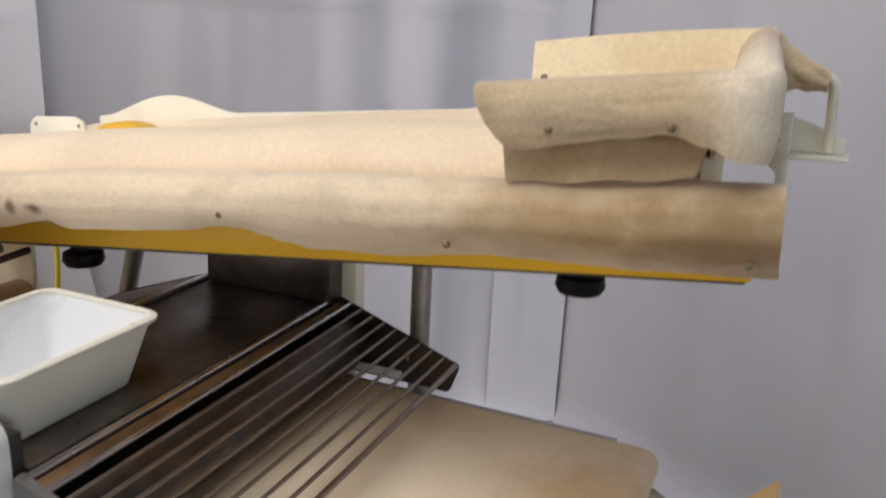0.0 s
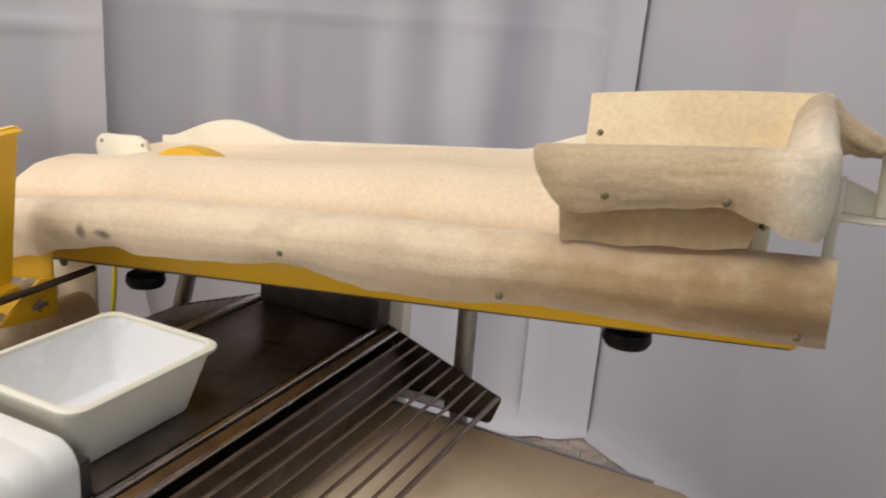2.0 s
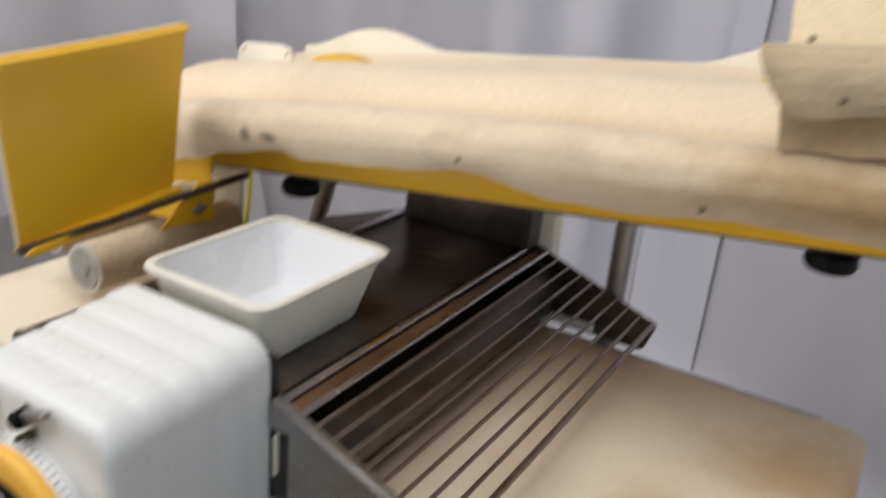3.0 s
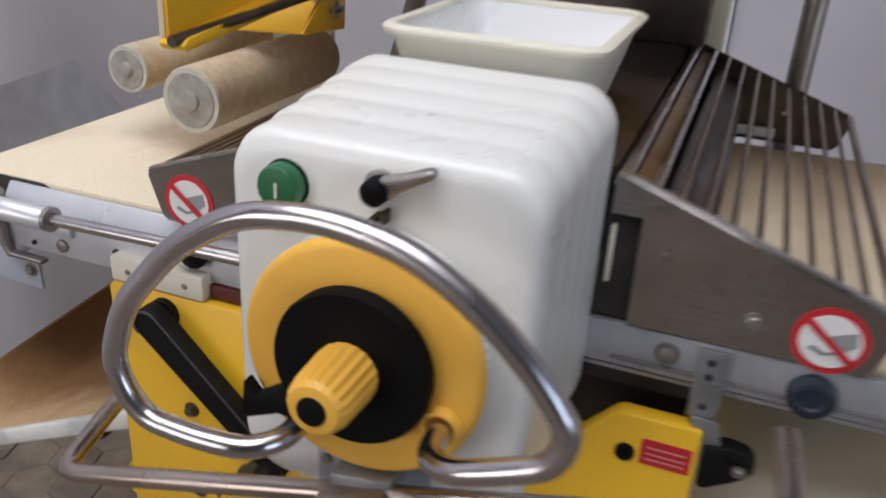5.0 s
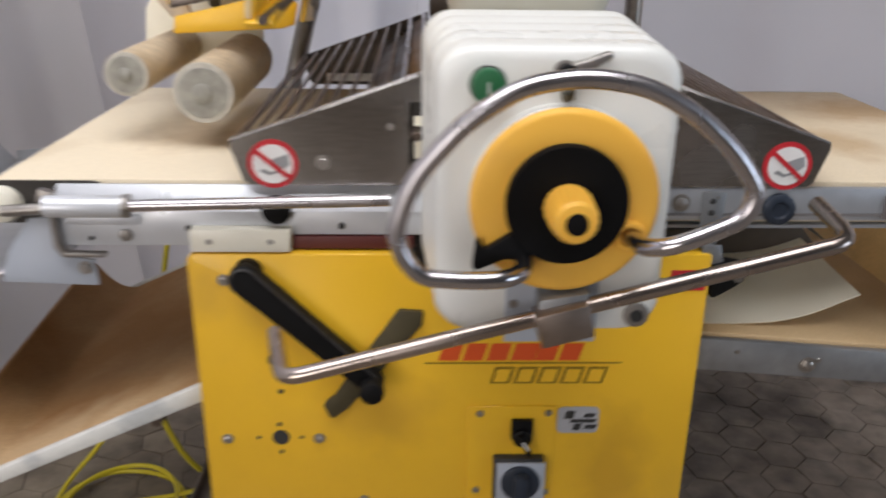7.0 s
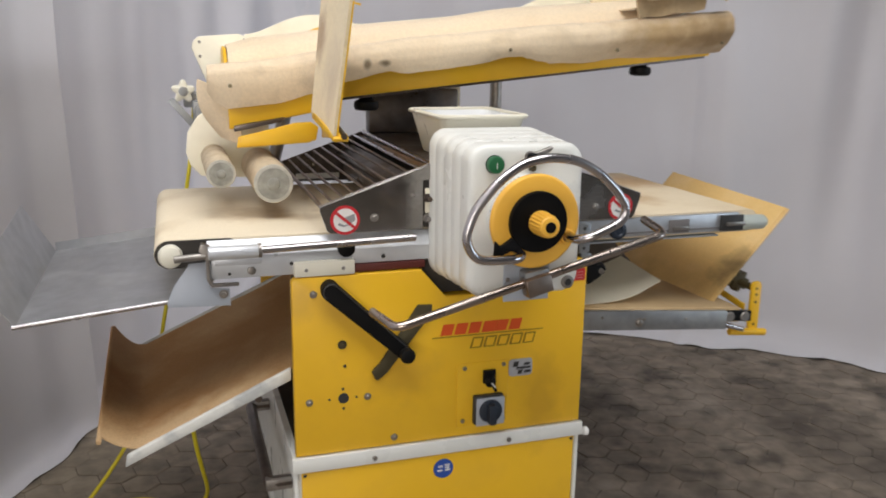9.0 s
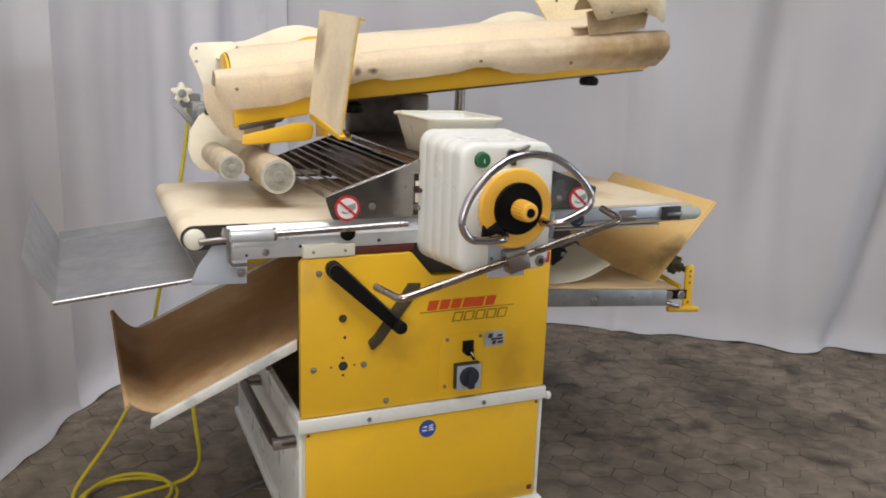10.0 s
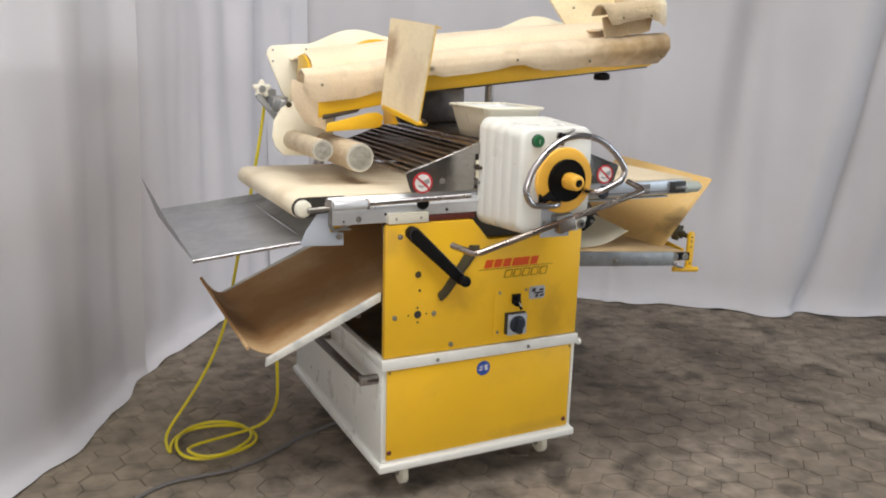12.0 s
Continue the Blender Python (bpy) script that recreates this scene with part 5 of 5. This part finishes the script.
for x, y, z in ((0.618, 0.489, 1.496), (0.687, 0.2795, 1.459), (0.812, 0.279, 1.472)):
    tp("felt_screw", lathe((x, y, z), (0, -1, 0), [(0, 0.0045), (0.002, 0.0042), (0.0033, 0.0022)], 16), "brass")
def crumple(u, v):
    """Crumpled felt sleeve, wide at the trough and pinched round the bar."""
    a = 2 * math.pi * v
    r = lerp(0.034, 0.009, u ** 0.7) * (1 + 0.28 * noise.noise(Vector((u * 4, math.cos(a) * 1.6, math.sin(a) * 1.6))) + 0.12 * math.sin(5 * a + 6 * u))
    return Vector((lerp(0.888, 0.955, u), 0.582 + 0.7 * r * math.sin(a), lerp(1.525, 1.516, u) - 0.006 * u * u + r * math.cos(a)))


tp("corner_fold", sheet(crumple, 22, 36, -0.003), "feltdirty", None, "crumpled felt corner round the bar", smooth=80)
tp("u_bar", tube([(0.91, 0.585, 1.517), (0.962, 0.59, 1.515), (0.969, 0.62, 1.418)], 0.0068, 0.016, 12), "cream", None, "cream painted bent bar")
tp("shelf_tab", prism([(0.9215, 1.413), (0.99, 1.415), (0.99, 1.433), (0.95, 1.45), (0.9215, 1.459)], "y", 0.622, 0.628, 0.002), "tub", None, "white end tab")
tp("tab_shelf", prism([(0.9215, 1.408), (0.994, 1.41), (0.994, 1.4145), (0.9215, 1.4125)], "y", 0.585, 0.66, 0.001), "tub")
endb = tp("end_bracket", prism([(0.912, 1.303), (0.927, 1.304), (0.921, 1.467), (0.884, 1.462), (0.882, 1.41), (0.91, 1.385)], "y", 0.6, 0.606, 0.002), "tub", None, "white end bracket")
tp("bolt", lathe((0.903, 0.6, 1.43), (0, -1, 0), [(0, 0.006), (0.003, 0.0055), (0.004, 0.003)], 14), "bolt", endb)

# ---- plastic tub on the cover plate ----
tub = thing("plastic_tub", "empty ivory plastic tub with a rolled rim on the steel cover", "tub", (0.09, 0.15, 1.081))


def ring_loft(levels, closed=False):
    bm = bmesh.new()
    rs = []
    for z, x0, x1, y0, y1, r in levels:
        rs.append([bm.verts.new((p[0], p[1], z)) for p in rounded(x0, x1, y0, y1, r, 6)])
    for u, v in list(zip(rs, rs[1:])) + ([(rs[-1], rs[0])] if closed else []):
        for i in range(len(u)):
            bm.faces.new((u[i], u[(i + 1) % len(u)], v[(i + 1) % len(u)], v[i]))
    if not closed:
        bm.faces.new(rs[0])
        bm.faces.new(rs[-1][::-1])
    return bm


part("shell", under(tub, ring_loft([(1.081, 0.02, 0.162, 0.055, 0.248, 0.022), (1.0835, 0.016, 0.166, 0.051, 0.252, 0.024), (1.170, -0.006, 0.19, 0.031, 0.272, 0.024), (1.172, -0.0055, 0.1895, 0.0315, 0.2715, 0.024), (1.172, -0.0035, 0.1875, 0.0335, 0.2695, 0.023), (1.087, 0.02, 0.162, 0.055, 0.248, 0.022), (1.085, 0.024, 0.158, 0.059, 0.244, 0.02)])), "tub", tub, smooth=50)
tub_shell = tub.children[0].data
# inner faces take the whiter tone that paints in the skylight
tub_shell.materials.append(M["tubinside"])
for f in tub_shell.polygons:
    c = f.center
    if (f.normal.z > 0.02 and c.z > 0.003 and abs(c.x) < 0.1 and abs(c.y) < 0.123) and f.index >= 3 * 28:
        f.material_index = 1
part("rim", under(tub, ring_loft([(1.1705, -0.0065, 0.1905, 0.0305, 0.2725, 0.024), (1.169, -0.011, 0.195, 0.026, 0.277, 0.026), (1.1715, -0.0135, 0.1975, 0.0235, 0.2795, 0.027), (1.1755, -0.0135, 0.1975, 0.0235, 0.2795, 0.027), (1.178, -0.010, 0.194, 0.027, 0.276, 0.026), (1.1785, -0.006, 0.19, 0.031, 0.272, 0.025), (1.177, -0.003, 0.187, 0.034, 0.269, 0.023), (1.1725, -0.003, 0.187, 0.034, 0.269, 0.023)], True)), "tub", tub, "rolled rim", smooth=50)

tub.location.z -= 0.0055

# ---- galvanised catch pan ----
pan = thing("catch_pan", "dusty galvanised sheet pan hung beside the belt", "catch pan", (-0.7, 0.35, 0.79))


def pz(x):
    return lerp(0.787, 0.818, (x + 0.842) / 0.28)


part("floor_sheet", under(pan, sheet(lambda u, v: Vector((lerp(-0.842, -0.545, u), lerp(0.032, 0.66, v), pz(lerp(-0.842, -0.545, u)) - 0.004 * math.sin(math.pi * v))), 16, 24, 0.0015)), "galv", pan)
part("side_wall", under(pan, sheet(lambda u, v: Vector((-0.843 - 0.055 * v, lerp(lerp(0.03, 0.662, u), lerp(0.02, 0.57, u), v), lerp(0.787, lerp(0.885, 0.925, u), v))), 16, 10, 0.0015)), "galv", pan, "upturned outer wall")
part("front_rim", under(pan, tube([(-0.846, 0.03, 0.787), (-0.56, 0.03, 0.815)], 0.005, 0.01, 10)), "chrome", pan, "bright folded front rim")
part("back_wall", under(pan, sheet(lambda u, v: Vector((lerp(-0.842, -0.5, u), 0.662, pz(lerp(-0.842, -0.5, u)) + lerp(0, 0.022, v))), 12, 4, 0.0015)), "galv", pan)
part("hanger", under(pan, sheet(lambda u, v: Vector((lerp(-0.545, -0.46, u), lerp(0.045, 0.66, v), pz(-0.545) + 0.045 * u * u)), 8, 10, 0.0015)), "galv", pan)

# ---- canvas chute ----
chute = thing("canvas_chute", "sloping brown canvas chute with a white front rail", "chute", (-0.5, 0.35, 0.5))


def cz(x):
    return lerp(0.492, 0.642, (x + 0.666) / 0.336)


def chute_bed(u, v):
    k = u * 24
    y = lerp(0.03, 0.66, v)
    if k < 8:
        t = k / 8
        a = t * t * (3 - 2 * t)
        x = lerp(-0.712, -0.64, t)
        z = lerp(lerp(0.54, 0.575, v), cz(-0.64) + 0.006, 1 - (1 - t) ** 2)
        return Vector((x - 0.006 * v, y + 0.02 * (1 - t) * (0.5 - v), z))
    t = (k - 8) / 16
    x = lerp(-0.64, -0.05, t)
    return Vector((x, y, cz(x) + 0.006 - 0.014 * math.sin(math.pi * v) * math.sin(math.pi * t) + 0.003 * noise.noise(Vector((x * 9, y * 7, 2)))))


part("canvas", under(chute, sheet(chute_bed, 48, 30, 0.003)), "brown", chute, "brown flour-stained canvas bed", smooth=80)
part("front_rail", under(chute, prism([(-0.668, 0.478), (-0.332, 0.628), (-0.332, 0.655), (-0.664, 0.503)], "y", 0.016, 0.029, 0.003)), "railwhite", chute, "chipped white front rail")
part("back_rail", under(chute, prism([(-0.668, 0.478), (-0.06, 0.75), (-0.06, 0.78), (-0.664, 0.506)], "y", 0.661, 0.674, 0.003)), "railwhite", chute)
part("rolled_lip", under(chute, tube([(-0.714, 0.02, 0.538), (-0.72, 0.64, 0.573)], 0.005, 0.01, 8)), "brown", chute)
part("cross_bar", under(chute, rod((-0.4, 0.02, cz(-0.4) - 0.018), (-0.4, 0.67, cz(-0.4) - 0.018), 0.008, 10)), "darksteel", chute)

# ---- lower folding shelf, tan board and bracket ----
shelf = thing("folding_shelf", "lower folding shelf with a tan belt in a grey frame", "shelf", (0.58, 0.3, 0.65))


def sz(x):
    return 0.716 - 0.083 * (x - 0.35)


def shp(name, bm, material, label="", parent=None):
    parent = parent or shelf
    return part(name, under(parent, bm), material, parent, label)


def sprism(x0, x1, h0, h1, y0, y1, bev=0.002):
    return prism([(x0, sz(x0) + h0), (x1, sz(x1) + h0), (x1, sz(x1) + h1), (x0, sz(x0) + h1)], "y", y0, y1, bev)


shp("frame_rail", sprism(0.336, 0.75, -0.048, 0, 0.03, 0.042), "galvdull", "grey steel shelf rail")
shp("frame_rail", sprism(0.336, 0.75, -0.048, 0, 0.64, 0.652), "galvdull", "grey steel shelf rail")
shp("belt", sprism(0.338, 0.80, -0.035, 0.004, 0.046, 0.636, 0.003), "tanbelt", "tan brown canvas shelf belt")
shp("end_slot", sprism(0.752, 0.83, -0.03, -0.003, 0.04, 0.05, 0.001), "black")
for x in (0.765, 0.81):
    shp("roller", rod((x, 0.036, sz(x) - 0.018), (x, 0.64, sz(x) - 0.018), 0.0135, 16, 0.002), "bolt")
shp("slide_rod", rod((0.72, 0.05, 0.652), (0.83, 0.07, 0.615), 0.007, 12), "chrome")
for x, h in ((0.4, -0.016), (0.5, -0.025), (0.515, -0.02), (0.63, -0.02)):
    shp("rivet", lathe((x, 0.03, sz(x) + h), (0, -1, 0), [(0, 0.004), (0.002, 0.003)], 10), "bolt")
hexbolt(shelf, (0.5, 0.03, sz(0.5) - 0.028), r=0.008, h=0.006)

# added panel: shade of the hollow behind the plastic sheet, put into its colour
shp("backing_board", prism([(0.336, 0.69), (0.6, 0.69), (0.6, 0.76), (0.5, 0.872), (0.336, 0.872)], "y", 0.24, 0.248, 0.002), "shelfshade", "dark board added for the shade under the table")

tanb = thing("tan_board", "leaning tan cloth-faced board between belt and shelf", "board", (0.87, 0.35, 0.68))
P00, P10, P01, P11 = Vector((0.735, 0.104, 0.665)), Vector((0.735, 0.62, 0.69)), Vector((1.0, 0.15, 0.906)), Vector((0.985, 0.66, 0.93))
part("panel", under(tanb, sheet(lambda u, v: P00.lerp(P10, u).lerp(P01.lerp(P11, u), v), 10, 10, 0.006)), "tan", tanb)
part("edge_strip", under(tanb, tube([P00 + Vector((0, -0.003, 0)), P01 + Vector((0, -0.003, 0))], 0.004, 0.01, 8)), "tan", tanb)
part("foot_strip", under(tanb, tube([P00 + Vector((-0.004, 0, 0.0)), P10 + Vector((-0.004, 0, 0.0))], 0.006, 0.01, 8)), "strap", tanb)

yb = thing("yellow_stop_bracket", "yellow upright stop bracket with a dark star knob", "bracket", (0.87, 0.09, 0.6))
part("upright", under(yb, prism(rounded(0.859, 0.889, 0.592, 0.735, 0.012, 5), "y", 0.083, 0.092, 0.002)), "yellow", yb)
part("foot_rod", under(yb, rod((0.80, 0.083, 0.606), (0.912, 0.082, 0.596), 0.0095, 14, 0.002)), "yellow", yb)
part("arm", under(yb, prism([(0.1, 0.655), (0.3, 0.68), (0.3, 0.695), (0.1, 0.672)], "x", 0.85, 0.858, 0.002)), "yellow", yb)
star = bmesh.new()
pts = []
for k in range(40):
    a = 2 * math.pi * k / 40
    pts.append((0.862 + (0.024 + 0.006 * math.cos(7 * a)) * math.cos(a), 0.722 + (0.024 + 0.006 * math.cos(7 * a)) * math.sin(a)))
star.free()
part("star_knob", under(yb, merge(prism(pts, "y", 0.135, 0.165, 0.003), rod((0.872, 0.093, 0.715), (0.865, 0.136, 0.72), 0.009, 12))), "strap", yb, "dark star-shaped knob")
for z in (0.62, 0.68, 0.7, 0.716):
    part("hole", under(yb, lathe((0.874, 0.083, z), (0, -1, 0), [(0, 0.0035), (0.001, 0.003)], 10)), "strap", yb)

solo("plastic_sheet", sheet(lambda u, v: Vector((lerp(0.336, lerp(0.585, 0.56, v), u), lerp(0.07 + 0.012 * u, 0.236, v), lerp(0.722, 0.76, u * u) + 0.028 * v + 0.004 * math.sin(6 * u) - (0.012 * (1 - v) * math.sin(math.pi * min(1, u * 1.1))))), 24, 14, 0.002), "greyfilm", "curled ivory-white plastic sheet above the lower shelf", "plastic sheet", smooth=70)

# ---- cables ----
def cable(name, pts, r, material, label):
    cu = bpy.data.curves.new(name, "CURVE")
    cu.dimensions, cu.bevel_depth, cu.bevel_resolution, cu.resolution_u = "3D", r, 3, 8
    s = cu.splines.new("NURBS")
    s.points.add(len(pts) - 1)
    for q, p in zip(s.points, pts):
        q.co = (*p, 1)
    s.use_endpoint_u, s.order_u = True, 4
    tmp = bpy.data.objects.new(name, cu)
    me = bpy.data.meshes.new_from_object(tmp)
    bpy.data.objects.remove(tmp)
    me.materials.clear()
    me.materials.append(M[material])
    me.polygons.foreach_set("use_smooth", [True] * len(me.polygons))
    return tagged(new(name, me), label, "cable")


loop = []
for k in range(30):
    a = radians(200 - k * 25)
    loop.append((-0.715 + (0.15 - 0.0012 * k) * math.cos(a) + 0.012 * math.sin(k * 0.9), 0.575 + (0.135 + 0.01 * math.sin(k)) * math.sin(a), 0.012 + 0.0007 * k))
cable("yellow_power_cable", [(-0.48, 0.70, 1.15), (-0.485, 0.72, 1.07), (-0.508, 0.73, 0.93), (-0.55, 0.73, 0.72), (-0.59, 0.72, 0.58), (-0.615, 0.72, 0.42), (-0.665, 0.72, 0.28), (-0.74, 0.72, 0.15), (-0.82, 0.71, 0.05), (-0.865, 0.66, 0.012)] + loop + [(-0.55, 0.60, 0.02), (-0.5, 0.62, 0.05), (-0.505, 0.5, 0.16), (-0.53, 0.42, 0.3), (-0.54, 0.38, 0.45), (-0.52, 0.38, 0.52)], 0.0055, "cable", "coiled yellow rubber power cable on the floor")
cable("grey_cable", [(-1.06, 0.24, 0.008), (-0.99, 0.31, 0.008), (-0.9, 0.37, 0.008), (-0.8, 0.365, 0.008), (-0.68, 0.36, 0.008), (-0.55, 0.42, 0.008), (-0.42, 0.52, 0.008), (-0.2, 0.6, 0.008)], 0.006, "greycable", "dusty grey cable lying across the pavers")

# ---- hexagonal pavers ----
AP = 0.052
RAD = AP / math.cos(radians(30))
rng = random.Random(4)


def hexa(scale, tip):
    pts = [(RAD * 0.988 * math.cos(radians(60 * i + 30)), RAD * 0.988 * math.sin(radians(60 * i + 30))) for i in range(6)]
    bm = bmesh.new()
    lo, mid, hi = [], [], []
    for i, (a, b) in enumerate(pts):
        lo.append(bm.verts.new((a, b, -0.03)))
        mid.append(bm.verts.new((a, b, -0.004)))
        hi.append(bm.verts.new((a * 0.972, b * 0.972, 0.0 + tip * ((i * 7) % 3 - 1))))
    for u, v in ((lo, mid), (mid, hi)):
        for i in range(6):
            bm.faces.new((u[i], u[(i + 1) % 6], v[(i + 1) % 6], v[i]))
    c = bm.verts.new((0, 0, 0.0008))
    for i in range(6):
        bm.faces.new((hi[i], hi[(i + 1) % 6], c))
    return bm


kinds = [mesh_of("paver", hexa(1, t), "paver", 25) for t in (0.0, 0.0012, -0.0012)]
rest_v, rest_f = [], []
count = 0
for j in range(-70, 60):
    for i in range(-70, 70):
        x = i * 2 * AP + (j % 2) * AP
        y = j * 1.5 * RAD
        c, s_ = math.cos(radians(14)), math.sin(radians(14))
        x, y = c * x - s_ * y, s_ * x + c * y
        if not (-2.6 < x < 3.6 and -1.6 < y < 3.0):
            continue
        if (x + 2.75) * 3.4 - (y + 2.0) * 1.92 < -0.7 or (x - 0.14) * 0.575 + (y - 2.56) * 0.82 > 0.15:
            continue
        dz = rng.uniform(-0.004, 0.0)
        tl = (rng.uniform(-1.2, 1.2), rng.uniform(-1.2, 1.2), 14 + 60 * rng.randrange(6))
        near = (0.36 < x < 1.75 and -0.55 < y < 1.15) or (-1.15 < x < -0.36 and 0.1 < y < 0.95)
        if near and count < 300:
            ob = new("paver", kinds[(i * 5 + j * 3) % 3])
            ob.parent = floor
            ob.matrix_local = pose(x, y, dz, *tl)
            count += 1
        else:
            m = pose(x, y, dz, *tl)
            n0 = len(rest_v)
            me = kinds[(i * 5 + j * 3) % 3]
            rest_v += [m @ v.co for v in me.vertices]
            rest_f += [[n0 + k for k in p.vertices] for p in me.polygons]
rm = bpy.data.meshes.new("paving")
rm.from_pydata(rest_v, [], rest_f)
rm.materials.append(M["paving"])
rest = new("paving", rm)
rest.parent = floor
tagged(rest, "field of worn hexagonal pavers", kind="stuff")
